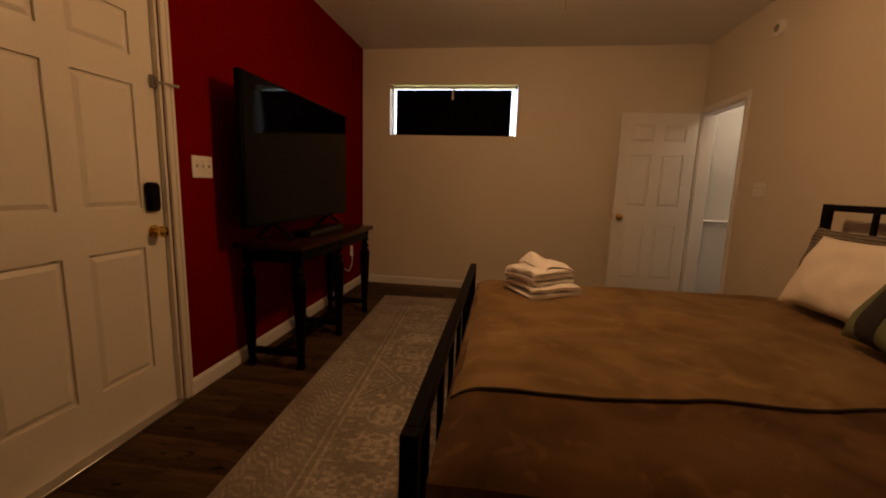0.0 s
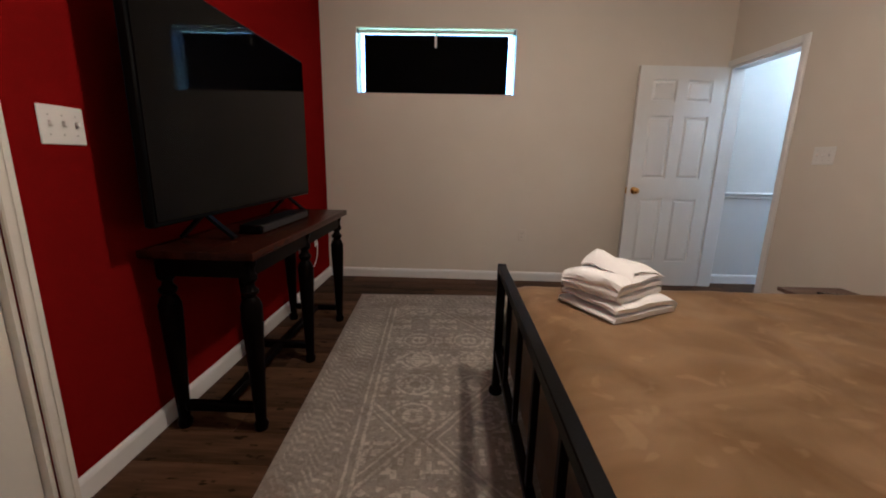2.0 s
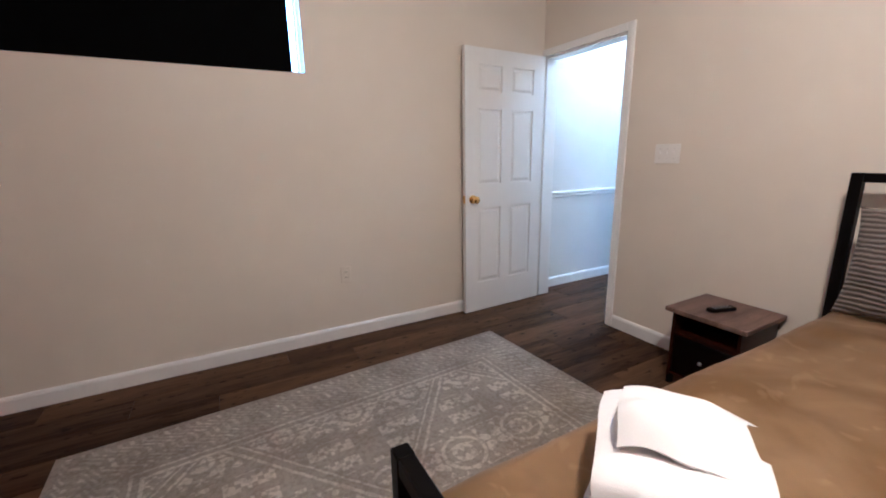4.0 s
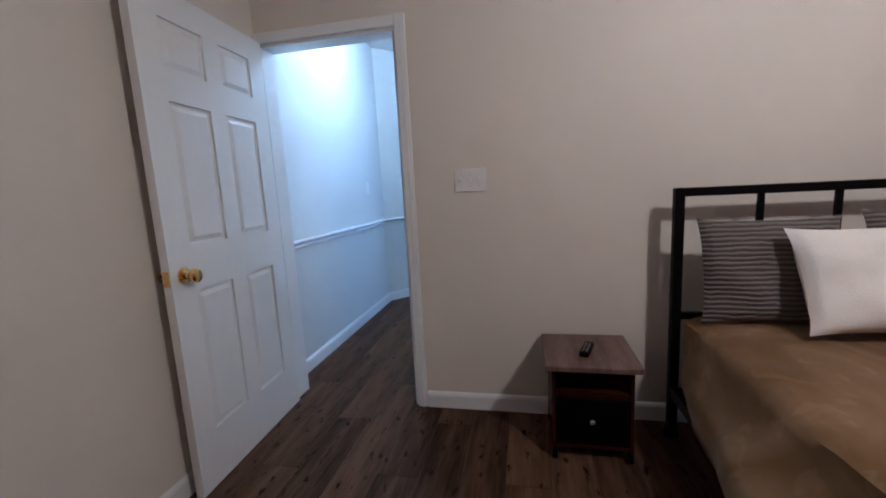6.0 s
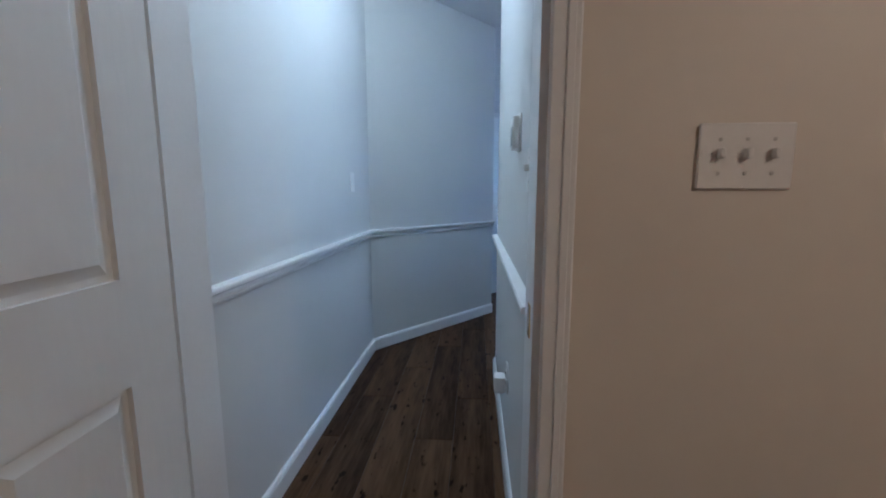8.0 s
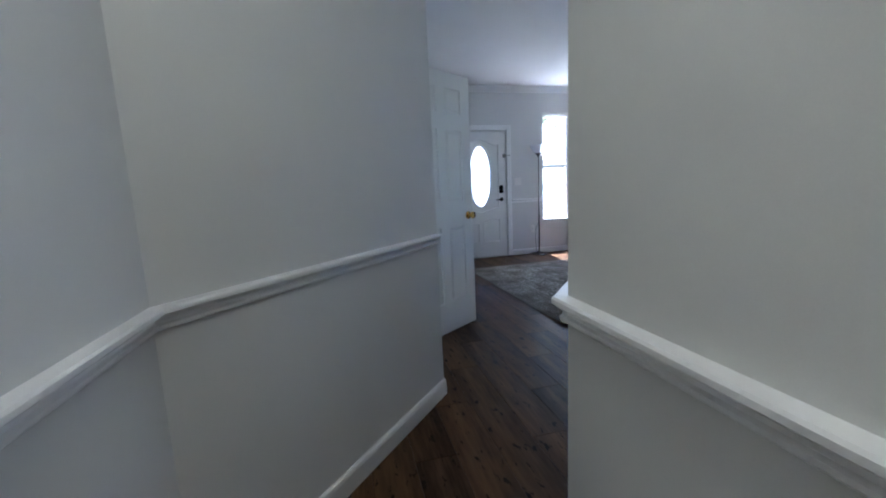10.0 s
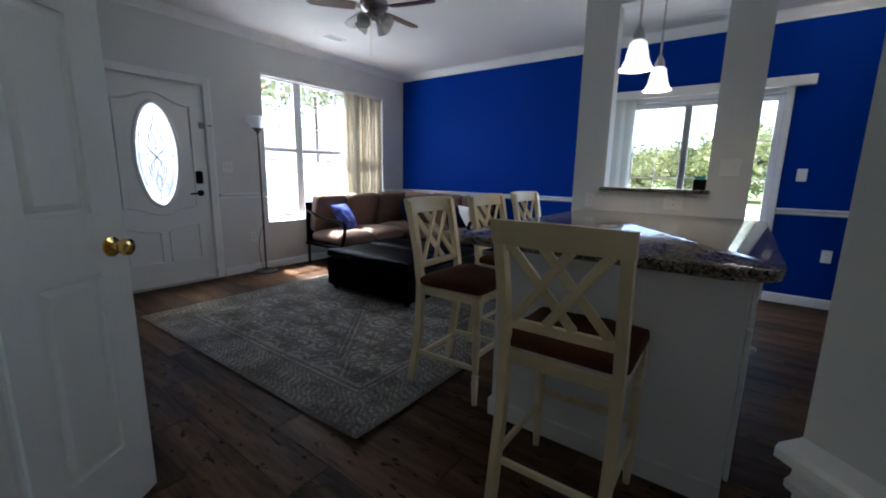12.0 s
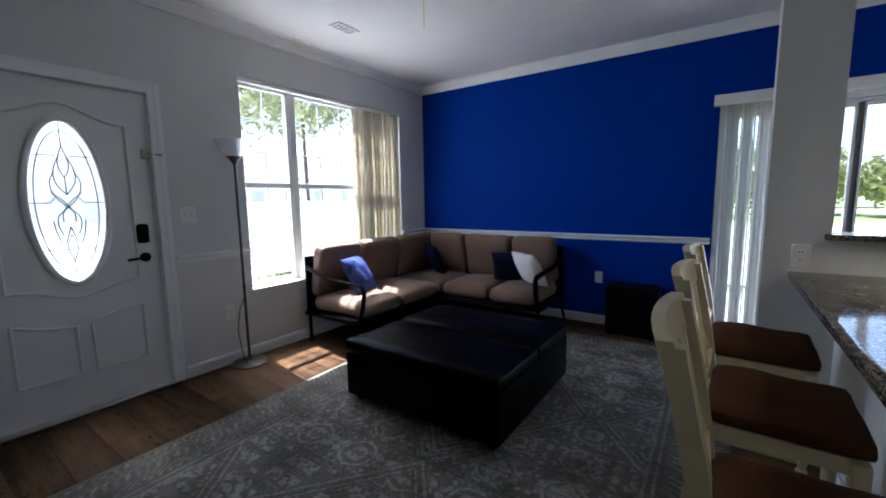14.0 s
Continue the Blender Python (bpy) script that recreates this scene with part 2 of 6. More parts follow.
def striped(name, dark, pale, size):
    """Ribbed plush: soft horizontal ridges."""
    m = material(name, dark, rough=0.9, vary=0.2, scale=6, fine=90, bump=0.2, sheen=0.3)
    n, link = m.node_tree.nodes, m.node_tree.links.new
    tc = n.new("ShaderNodeTexCoord")
    w = n.new("ShaderNodeTexWave")
    w.bands_direction = "Y"
    w.inputs["Scale"].default_value, w.inputs["Distortion"].default_value = size, 2.2
    w.inputs["Detail"].default_value = 2
    link(tc.outputs["Object"], w.inputs["Vector"])
    r = n.new("ShaderNodeValToRGB")
    r.color_ramp.elements[0].color, r.color_ramp.elements[1].color = (*dark, 1), (*pale, 1)
    link(w.outputs["Fac"], r.inputs["Fac"])
    link(r.outputs["Color"], n["Principled BSDF"].inputs["Base Color"])
    bp = n.new("ShaderNodeBump")
    bp.inputs["Strength"].default_value, bp.inputs["Distance"].default_value = 0.6, 0.012
    link(w.outputs["Fac"], bp.inputs["Height"])
    link(bp.outputs["Normal"], n["Principled BSDF"].inputs["Normal"])
    return m


M_BEIGE = material("beige_wall_paint", (0.70, 0.645, 0.555), 0.55, vary=0.04, scale=1.2, fine=420, bump=0.035)
M_RED = material("red_wall_paint", (0.165, 0.0035, 0.0006), 0.75, spec=0.0, vary=0.08, scale=1.2, fine=420, bump=0.035)
M_GREY = material("pale_grey_wall_paint", (0.66, 0.66, 0.64), 0.55, vary=0.04, scale=1.2, fine=420, bump=0.035)
M_BLUE = material("blue_wall_paint", (0.0010, 0.031, 0.27), 0.7, spec=0.08, vary=0.08, scale=1.2, fine=420, bump=0.035)
M_CEIL = material("ceiling_paint", (0.74, 0.73, 0.72), 0.85, vary=0.03, scale=2, fine=140, bump=0.3)
M_TRIM = material("white_gloss_trim", (0.80, 0.80, 0.79), 0.32, vary=0.03, scale=3, fine=90, bump=0.03)
M_DOOR = material("white_door_paint", (0.77, 0.77, 0.75), 0.36, vary=0.03, scale=2, fine=70, bump=0.05, stretch=(1, 1, 0.2))
M_CREAMDOOR = material("cream_door_paint", (0.74, 0.71, 0.64), 0.38, vary=0.03, scale=2, fine=70, bump=0.05)
M_PLANK = material("laminate_plank", (0.026, 0.0145, 0.0085), 0.42, vary=0.5, scale=1.7, fine=10, bump=0.12,
                   second=(0.125, 0.070, 0.034), stretch=(0.5, 5.0, 1), random=0.3, mottle=0.55, spec=0.04)


def add_knots(m):
    """Dark elongated knots and streaks along the board."""
    n, link = m.node_tree.nodes, m.node_tree.links.new
    b = n["Principled BSDF"]
    was = b.inputs["Base Color"].links[0].from_socket
    tc = n.new("ShaderNodeTexCoord")
    info = n.new("ShaderNodeObjectInfo")
    off = n.new("ShaderNodeVectorMath")
    off.operation = "MULTIPLY_ADD"
    off.inputs[1].default_value = (37.0, 19.0, 0.0)
    link(info.outputs["Random"], off.inputs[0])
    link(tc.outputs["Object"], off.inputs[2])
    mp = n.new("ShaderNodeMapping")
    mp.inputs["Scale"].default_value = (2.6, 6.0, 1.0)
    link(off.outputs["Vector"], mp.inputs["Vector"])
    warp = n.new("ShaderNodeTexNoise")
    warp.inputs["Scale"].default_value, warp.inputs["Detail"].default_value = 4.5, 4
    link(mp.outputs["Vector"], warp.inputs["Vector"])
    ramp = n.new("ShaderNodeValToRGB")
    ramp.color_ramp.elements[0].position, ramp.color_ramp.elements[1].position = 0.61, 0.67
    link(warp.outputs["Fac"], ramp.inputs["Fac"])
    mix = n.new("ShaderNodeMix")
    mix.data_type = "RGBA"
    link(ramp.outputs["Color"], mix.inputs["Factor"])
    link(was, mix.inputs["A"])
    mix.inputs["B"].default_value = (0.012, 0.007, 0.005, 1)
    link(mix.outputs["Result"], b.inputs["Base Color"])


add_knots(M_PLANK)
M_DARKWOOD = material("dark_stained_wood", (0.009, 0.0028, 0.0018), 0.25, vary=0.5, scale=3, fine=26, bump=0.1,
                      second=(0.042, 0.011, 0.005), stretch=(5, 0.7, 1), spec=0.09)
M_TURNED = material("black_stained_wood", (0.0030, 0.0020, 0.0018), 0.35, vary=0.3, scale=6, fine=50, bump=0.05, spec=0.03)
M_IRON = material("black_powder_coated_steel", (0.004, 0.0036, 0.0036), 0.42, vary=0.2, scale=9, fine=150, bump=0.05, spec=0.05)
M_BRASS = material("polished_brass", (0.78, 0.52, 0.16), 0.18, metal=1.0, vary=0.1, scale=20, fine=90, bump=0.0)
M_STEEL = material("brushed_nickel", (0.55, 0.54, 0.52), 0.28, metal=1.0, vary=0.08, scale=12, fine=120, bump=0.02)
M_BLANKET = plush("brown_plush_blanket", (0.31, 0.185, 0.072), (0.54, 0.36, 0.175))
M_HEM = material("dark_blanket_hem", (0.030, 0.024, 0.024), 0.8, vary=0.2, scale=9, fine=120, bump=0.2)
M_WHITECLOTH = material("white_cotton", (0.80, 0.76, 0.70), 0.9, vary=0.05, scale=5, fine=150, bump=0.2, sheen=0.2)
M_TOWEL = material("white_terry_towel", (0.88, 0.87, 0.87), 0.95, vary=0.05, scale=8, fine=420, bump=0.22, sheen=0.4)
M_GREEN = material("sage_green_cotton", (0.13, 0.155, 0.085), 0.9, vary=0.12, scale=6, fine=150, bump=0.3)
M_BLACKCLOTH = material("black_cloth", (0.018, 0.017, 0.018), 0.85, vary=0.2, scale=8, fine=150, bump=0.3)
M_RIBBED = striped("grey_ribbed_plush", (0.065, 0.055, 0.047), (0.21, 0.18, 0.155), 16)
M_SCREEN = material("black_glass_screen", (0.0015, 0.0015, 0.002), 0.06, vary=0.1, scale=2, fine=30, bump=0.0, spec=0.08)
M_PLASTIC = material("black_plastic", (0.004, 0.004, 0.0042), 0.42, vary=0.15, scale=10, fine=150, bump=0.05, spec=0.04)
M_WHITEPLASTIC = material("white_plastic", (0.78, 0.77, 0.74), 0.3, vary=0.03, scale=10, fine=150, bump=0.0)
M_SCREW = material("painted_screw", (0.58, 0.57, 0.55), 0.4, vary=0.05, scale=10, fine=150, bump=0.0)
M_GREYPLASTIC = material("grey_plastic", (0.25, 0.25, 0.25), 0.4, vary=0.05, scale=10, fine=150, bump=0.0)
M_BLIND = material("black_blackout_blind", (0.0022, 0.0022, 0.0022), 0.85, vary=0.2, scale=5, fine=150, bump=0.1, spec=0.02)
M_GREYWOOD = material("grey_brown_laminate", (0.055, 0.032, 0.024), 0.4, vary=0.3, scale=3, fine=24, bump=0.08,
                      second=(0.20, 0.13, 0.10), stretch=(0.6, 6, 1), spec=0.2)
M_LEATHER = material("black_leather", (0.0024, 0.0020, 0.0020), 0.38, vary=0.2, scale=5, fine=130, bump=0.15, spec=0.035)
M_SOFA = material("brown_sofa_canvas", (0.175, 0.106, 0.070), 0.9, vary=0.15, scale=4, fine=170, bump=0.35, sheen=0.2)
M_NAVY = material("navy_cloth", (0.006, 0.009, 0.030), 0.85, vary=0.2, scale=8, fine=150, bump=0.3, spec=0.1)
M_BLUEPRINT = material("blue_printed_cloth", (0.010, 0.020, 0.14), 0.85, vary=0.2, scale=14, fine=60, bump=0.3, second=(0.10, 0.13, 0.34), mottle=0.3, spec=0.1)
M_CREAM = material("cream_painted_wood", (0.71, 0.60, 0.37), 0.36, vary=0.06, scale=5, fine=60, bump=0.05)
M_SEAT = material("brown_seat_fabric", (0.080, 0.031, 0.014), 0.9, vary=0.2, scale=6, fine=160, bump=0.3, spec=0.1)
M_GRANITE = granite("speckled_granite")
M_SLAT = material("beige_vinyl_slat", (0.57, 0.53, 0.43), 0.5, vary=0.06, scale=3, fine=120, bump=0.05)
M_WHITESLAT = material("white_vinyl_slat", (0.74, 0.74, 0.70), 0.5, vary=0.05, scale=3, fine=120, bump=0.05)
M_FANWOOD = material("brown_fan_blade", (0.12, 0.045, 0.02), 0.4, vary=0.3, scale=4, fine=40, bump=0.05)
M_PEWTER = material("pewter_metal", (0.32, 0.31, 0.29), 0.35, metal=1.0, vary=0.1, scale=10, fine=90, bump=0.02)
M_DARKPEWTER = material("dark_pewter", (0.10, 0.095, 0.09), 0.4, metal=1.0, vary=0.12, scale=10, fine=90, bump=0.02)
M_FROST = glass("frosted_glass", 0.35, (0.95, 0.96, 0.97), 1.3)
M_CLEAR = glass("clear_glass", 0.0, (1, 1, 1), 1.2)
M_OVAL = glass("textured_door_glass", 0.22, (0.97, 0.98, 1.0), 1.25)
M_LAMPGLASS = glowing("lit_alabaster_glass", (1.0, 0.95, 0.86), 0.14)
M_HALLGLASS = glowing("lit_hall_glass", (1.0, 0.97, 0.92), 0.66)
M_FANGLASS = material("pale_fan_glass", (0.75, 0.74, 0.71), 0.2, vary=0.04, scale=6, fine=60, bump=0.0)
M_LEAD = material("dark_lead_came", (0.10, 0.10, 0.11), 0.4, metal=0.6, vary=0.1, scale=9, fine=90, bump=0.0)
M_FRIDGE = material("black_fridge_enamel", (0.005, 0.005, 0.0055), 0.18, vary=0.1, scale=3, fine=200, bump=0.02, spec=0.15)
M_PAPER = material("printed_paper", (0.62, 0.62, 0.60), 0.8, vary=0.2, scale=30, fine=120, bump=0.0)
M_UNDER = plush("dark_brown_plush", (0.125, 0.062, 0.026), (0.30, 0.165, 0.078))
M_RUG_A = rug_material("taupe_patterned_rug", (0.40, 0.348, 0.285), (0.86, 0.80, 0.70), 1.2, 1.6, 0.55)
M_RUG_B = rug_material("grey_patterned_rug", (0.165, 0.150, 0.130), (0.62, 0.585, 0.52), 1.275, 1.8, 0.35)
M_ASPHALT = material("sunlit_concrete", (0.42, 0.41, 0.38), 0.9, vary=0.1, scale=1.5, fine=40, bump=0.2)
M_GRASS = material("lawn", (0.10, 0.14, 0.04), 0.95, vary=0.3, scale=2, fine=60, bump=0.5)
M_LEAF = material("leaf_green", (0.12, 0.15, 0.06), 0.7, vary=0.4, scale=0.5, fine=9, bump=0.0, second=(0.40, 0.40, 0.19))
M_BARK = material("bark", (0.10, 0.075, 0.055), 0.9, vary=0.3, scale=8, fine=30, bump=0.6)
M_SIDING = material("pale_siding", (0.68, 0.67, 0.64), 0.7, vary=0.05, scale=2, fine=60, bump=0.1)
M_ROOF = material("grey_shingle", (0.16, 0.15, 0.15), 0.9, vary=0.2, scale=4, fine=40, bump=0.4)
M_CAR = material("silver_car_paint", (0.20, 0.22, 0.25), 0.25, metal=0.5, vary=0.05, scale=3, fine=200, bump=0.0, coat=0.6)
M_TYRE = material("tyre_rubber", (0.02, 0.02, 0.02), 0.8, vary=0.1, scale=9, fine=90, bump=0.1)
# far window panes: outdoor haze is put into their pale grey
M_HOUSEPANE = material("haze_grey_far_window", (0.34, 0.36, 0.38), 0.3, vary=0.1, scale=1, fine=12, bump=0.0)
M_CARGLASS = material("car_window", (0.02, 0.025, 0.03), 0.05, vary=0.05, scale=3, fine=50, bump=0.0)

# ---- mesh helpers ----


def finish(bm, name, mat, smooth=False):
    bmesh.ops.recalc_face_normals(bm, faces=bm.faces[:])
    me = bpy.data.meshes.new(name)
    bm.to_mesh(me)
    bm.free()
    me.materials.append(mat)
    if smooth:
        me.shade_smooth()
        me.set_sharp_from_angle(angle=radians(38))
    return me


def part(name, bm, mat, parent, label="", smooth=True):
    ob = new(name, finish(bm, name, mat, smooth))
    ob.parent = parent
    if label:
        tagged(ob, label)
    return ob


def solo(name, bm, mat, label, category, group="", kind="", smooth=True):
    return tagged(new(name, finish(bm, name, mat, smooth)), label, category, group, kind)


def thing(name, label, category, group="", m=None):
    ob = new(name)
    ob.empty_display_size = 0.1
    if m is not None:
        ob.matrix_world = m
    return tagged(ob, label, category, group)


def box(bm, x0, x1, y0, y1, z0, z1, bevel=0.0, m=None, seg=1):
    mat = Matrix.Translation(((x0 + x1) / 2, (y0 + y1) / 2, (z0 + z1) / 2)) @ Matrix.Diagonal((abs(x1 - x0), abs(y1 - y0), abs(z1 - z0), 1))
    vs = bmesh.ops.create_cube(bm, size=1.0, matrix=mat)["verts"]
    if bevel:
        es = list({e for v in vs for e in v.link_edges})
        r = bmesh.ops.bevel(bm, geom=es, offset=bevel, segments=seg, affect="EDGES", profile=0.7)
        vs = list({v for f in r["faces"] for v in f.verts} | {v for v in vs if v.is_valid})
    if m is not None:
        bmesh.ops.transform(bm, matrix=m, verts=vs)
    return bm


def boxed(*args, **kw):
    return box(bmesh.new(), *args, **kw)


def lathe(profile, segs=24, centre=(0, 0, 0), bm=None, cap=True):
    """Turned solid from (radius, height) pairs."""
    bm = bm or bmesh.new()
    rings = []
    for r, z in profile:
        rings.append([bm.verts.new((centre[0] + r * math.cos(2 * math.pi * k / segs), centre[1] + r * math.sin(2 * math.pi * k / segs), centre[2] + z)) for k in range(segs)])
    for a, c in zip(rings, rings[1:]):
        for k in range(segs):
            bm.faces.new((a[k], a[(k + 1) % segs], c[(k + 1) % segs], c[k]))
    if cap:
        bm.faces.new(rings[0][::-1])
        bm.faces.new(rings[-1])
    return bm


def tube(points, r, closed=False, segs=8, bm=None, flat=1.0):
    """A round bar along a line of points."""
    bm = bm or bmesh.new()
    pts = [Vector(p) for p in points]
    rings = []
    count = len(pts)
    side = None
    for k, p in enumerate(pts):
        a = pts[k - 1] if (k or closed) else p
        c = pts[(k + 1) % count] if (k < count - 1 or closed) else p
        d = (c - a).normalized()
        if side is None:
            side = d.orthogonal().normalized()
        side = (side - d * side.dot(d)).normalized()
        up = d.cross(side)
        rings.append([bm.verts.new(p + r * (math.cos(2 * math.pi * j / segs) * side + flat * math.sin(2 * math.pi * j / segs) * up)) for j in range(segs)])
    pairs = list(zip(rings, rings[1:])) + ([(rings[-1], rings[0])] if closed else [])
    for a, c in pairs:
        for j in range(segs):
            bm.faces.new((a[j], a[(j + 1) % segs], c[(j + 1) % segs], c[j]))
    if not closed:
        bm.faces.new(rings[0][::-1])
        bm.faces.new(rings[-1])
    return bm


def prism(points, z0, z1, bm=None, bevel=0.0):
    """A flat outline in x and y raised from z0 to z1."""
    bm = bm or bmesh.new()
    lo = [bm.verts.new((x, y, z0)) for x, y in points]
    hi = [bm.verts.new((x, y, z1)) for x, y in points]
    n = len(points)
    f1, f2 = bm.faces.new(lo[::-1]), bm.faces.new(hi)
    for k in range(n):
        bm.faces.new((lo[k], lo[(k + 1) % n], hi[(k + 1) % n], hi[k]))
    if bevel:
        bmesh.ops.bevel(bm, geom=list(f1.edges) + list(f2.edges), offset=bevel, segments=3, affect="EDGES", profile=0.6)
    return bm


def bar(a, c, w, h, bm=None, bevel=0.0):
    """A rectangular bar from a to c; w across, h upright."""
    bm = bm or bmesh.new()
    a, c = Vector(a), Vector(c)
    d = c - a
    q = d.to_track_quat("X", "Z").to_matrix().to_4x4()
    return box(bm, 0, d.length, -w / 2, w / 2, -h / 2, h / 2, bevel, Matrix.Translation(a) @ q)


def pillow(w, h, thick, seed=0, n=18, ruffle=0.006):
    """A stuffed pillow in the xy plane, with pinched corners and creases."""
    bm = bmesh.new()
    grids = []
    for s in (1, -1):
        g = []
        for i in range(n + 1):
            row = []
            for j in range(n + 1):
                u, v = 2 * i / n - 1, 2 * j / n - 1
                k = max(0.0, (1 - abs(u) ** 2.6) * (1 - abs(v) ** 2.6)) ** 0.5
                pinch = 1 - 0.07 * (1 - abs(u) ** 3) * abs(v) ** 3
                pinch2 = 1 - 0.07 * (1 - abs(v) ** 3) * abs(u) ** 3
                p = Vector((u * w / 2 * pinch2, v * h / 2 * pinch, 0))
                z = s * thick / 2 * k
                z += k * ruffle * noise.noise(Vector((p.x * 9 + seed * 7.1, p.y * 9, s))) * 2
                row.append(bm.verts.new((p.x, p.y, z)))
            g.append(row)
        grids.append(g)
    for g, s in zip(grids, (1, -1)):
        for i in range(n):
            for j in range(n):
                q = (g[i][j], g[i + 1][j], g[i + 1][j + 1], g[i][j + 1])
                bm.faces.new(q if s > 0 else q[::-1])
    bmesh.ops.remove_doubles(bm, verts=bm.verts[:], dist=0.0005)
    return bm


def cushion(w, d, h, puff=0.03, seed=0, n=8):
    """A boxed foam cushion, rounded and slightly crowned; base at z = 0."""
    bm = boxed(-w / 2, w / 2, -d / 2, d / 2, 0, h)
    bmesh.ops.subdivide_edges(bm, edges=bm.edges[:], cuts=n, use_grid_fill=True)
    r = min(h * 0.42, 0.06)
    for v in bm.verts:
        p = v.co.copy()
        c = Vector((max(-w / 2 + r, min(w / 2 - r, p.x)), max(-d / 2 + r, min(d / 2 - r, p.y)), max(r, min(h - r, p.z))))
        o = p - c
        if o.length > 1e-6:
            p = c + o.normalized() * min(r, max(abs(o.x), abs(o.y), abs(o.z)))
        u, t = 2 * p.x / w, 2 * p.y / d
        k = max(0, 1 - u * u) * max(0, 1 - t * t)
        if p.z > h / 2:
            p.z += puff * k + 0.012 * noise.noise(Vector((p.x * 6 + seed * 5, p.y * 6, 0)))
        v.co = p
    return bm


# ---- building helpers ----


def wall(name, p0, p1, z1, thick, mat, openings=(), z0=0.0, label="", ends=(0, 0)):
    """Wall whose room face runs from p0 to p1 with the room on its left; openings are (u0, u1, z0, z1) along it."""
    p0, p1 = Vector((*p0, 0)), Vector((*p1, 0))
    d = (p1 - p0).normalized()
    p0, p1 = p0 - d * ends[0], p1 + d * ends[1]
    openings = [(a + ends[0], b + ends[0], c, e) for a, b, c, e in openings]
    length = (p1 - p0).length
    left = Vector((-d.y, d.x, 0))
    us = sorted({0.0, length, *[u for o in openings for u in o[:2]]})
    zs = sorted({z0, z1, *[z for o in openings for z in o[2:] if z0 < z < z1]})

    def solid(i, j):
        if not (0 <= i < len(us) - 1 and 0 <= j < len(zs) - 1):
            return False
        u, z = (us[i] + us[i + 1]) / 2, (zs[j] + zs[j + 1]) / 2
        return not any(o[0] < u < o[1] and o[2] < z < o[3] for o in openings)

    bm = bmesh.new()
    cache = {}

    def vert(i, j, k):
        if (i, j, k) not in cache:
            cache[i, j, k] = bm.verts.new(p0 + d * us[i] - left * thick * k + Vector((0, 0, zs[j])))
        return cache[i, j, k]

    for i in range(len(us) - 1):
        for j in range(len(zs) - 1):
            if not solid(i, j):
                continue
            bm.faces.new([vert(a, b, 0) for a, b in ((i, j), (i + 1, j), (i + 1, j + 1), (i, j + 1))])
            bm.faces.new([vert(a, b, 1) for a, b in ((i, j), (i, j + 1), (i + 1, j + 1), (i + 1, j))])
            for (ni, nj), (e, g) in (((i - 1, j), ((i, j), (i, j + 1))), ((i + 1, j), ((i + 1, j), (i + 1, j + 1))),
                                     ((i, j - 1), ((i, j), (i + 1, j))), ((i, j + 1), ((i, j + 1), (i + 1, j + 1)))):
                if not solid(ni, nj):
                    bm.faces.new([vert(*e, 0), vert(*g, 0), vert(*g, 1), vert(*e, 1)])
    return solo(name, bm, mat, label or "painted plasterboard wall", "wall", kind="structure", smooth=False)


BASE_PROFILE = ((0, 0), (0.016, 0), (0.016, 0.072), (0.012, 0.084), (0.005, 0.092), (0, 0.092))
RAIL_PROFILE = ((0, 0.872), (0.010, 0.873), (0.014, 0.878), (0.014, 0.885), (0.007, 0.889), (0.006, 0.899), (0.020, 0.905), (0.026, 0.911), (0.034, 0.915), (0.034, 0.925), (0.030, 0.930), (0, 0.932))
CROWN_PROFILE = ((0, 2.622), (0.012, 2.624), (0.016, 2.640), (0.030, 2.662), (0.050, 2.688), (0.054, 2.703), (0.064, 2.708), (0.064, 2.715), (0, 2.715))


def trim(name, p0, p1, profile, label, ends=(0, 0), mat=None):
    """A moulding along a wall face, the room on its left."""
    p0, p1 = Vector((*p0, 0)), Vector((*p1, 0))
    d = (p1 - p0).normalized()
    left = Vector((-d.y, d.x, 0))
    bm = bmesh.new()
    rings = [[bm.verts.new(p + left * o + Vector((0, 0, z))) for o, z in profile] for p in (p0 - d * ends[0], p1 + d * ends[1])]
    n = len(profile)
    for k in range(n):
        bm.faces.new((rings[0][k], rings[0][(k + 1) % n], rings[1][(k + 1) % n], rings[1][k]))
    bm.faces.new(rings[0][::-1])
    bm.faces.new(rings[1])
    return solo(name, bm, mat or M_TRIM, label, "trim", kind="structure", smooth=False)


def casing(name, p0, p1, z1, width, mat, label, depth=0.018):
    """Door or opening casing round the top and both sides of p0 to p1 on a wall face, the room on its left."""
    p0, p1 = Vector((*p0, 0)), Vector((*p1, 0))
    d = (p1 - p0).normalized()
    left = Vector((-d.y, d.x, 0))
    m = Matrix((( d.x, left.x, 0, p0.x), (d.y, left.y, 0, p0.y), (0, 0, 1, 0), (0, 0, 0, 1)))
    length = (p1 - p0).length
    bm = bmesh.new()
    for a, c, e, g in ((-width, 0, 0, z1 + width), (length, length + width, 0, z1 + width), (0, length, z1, z1 + width)):
        box(bm, a, c, 0.0, depth, e, g, 0.004, m)
        if e == 0:
            s = a + (width * 0.22 if a < 0 else width * 0.5)
            box(bm, s, s + width * 0.28, depth, depth + 0.004, e, g - 0.02, 0.002, m)
    return solo(name, bm, mat, label, "trim", kind="structure", smooth=False)

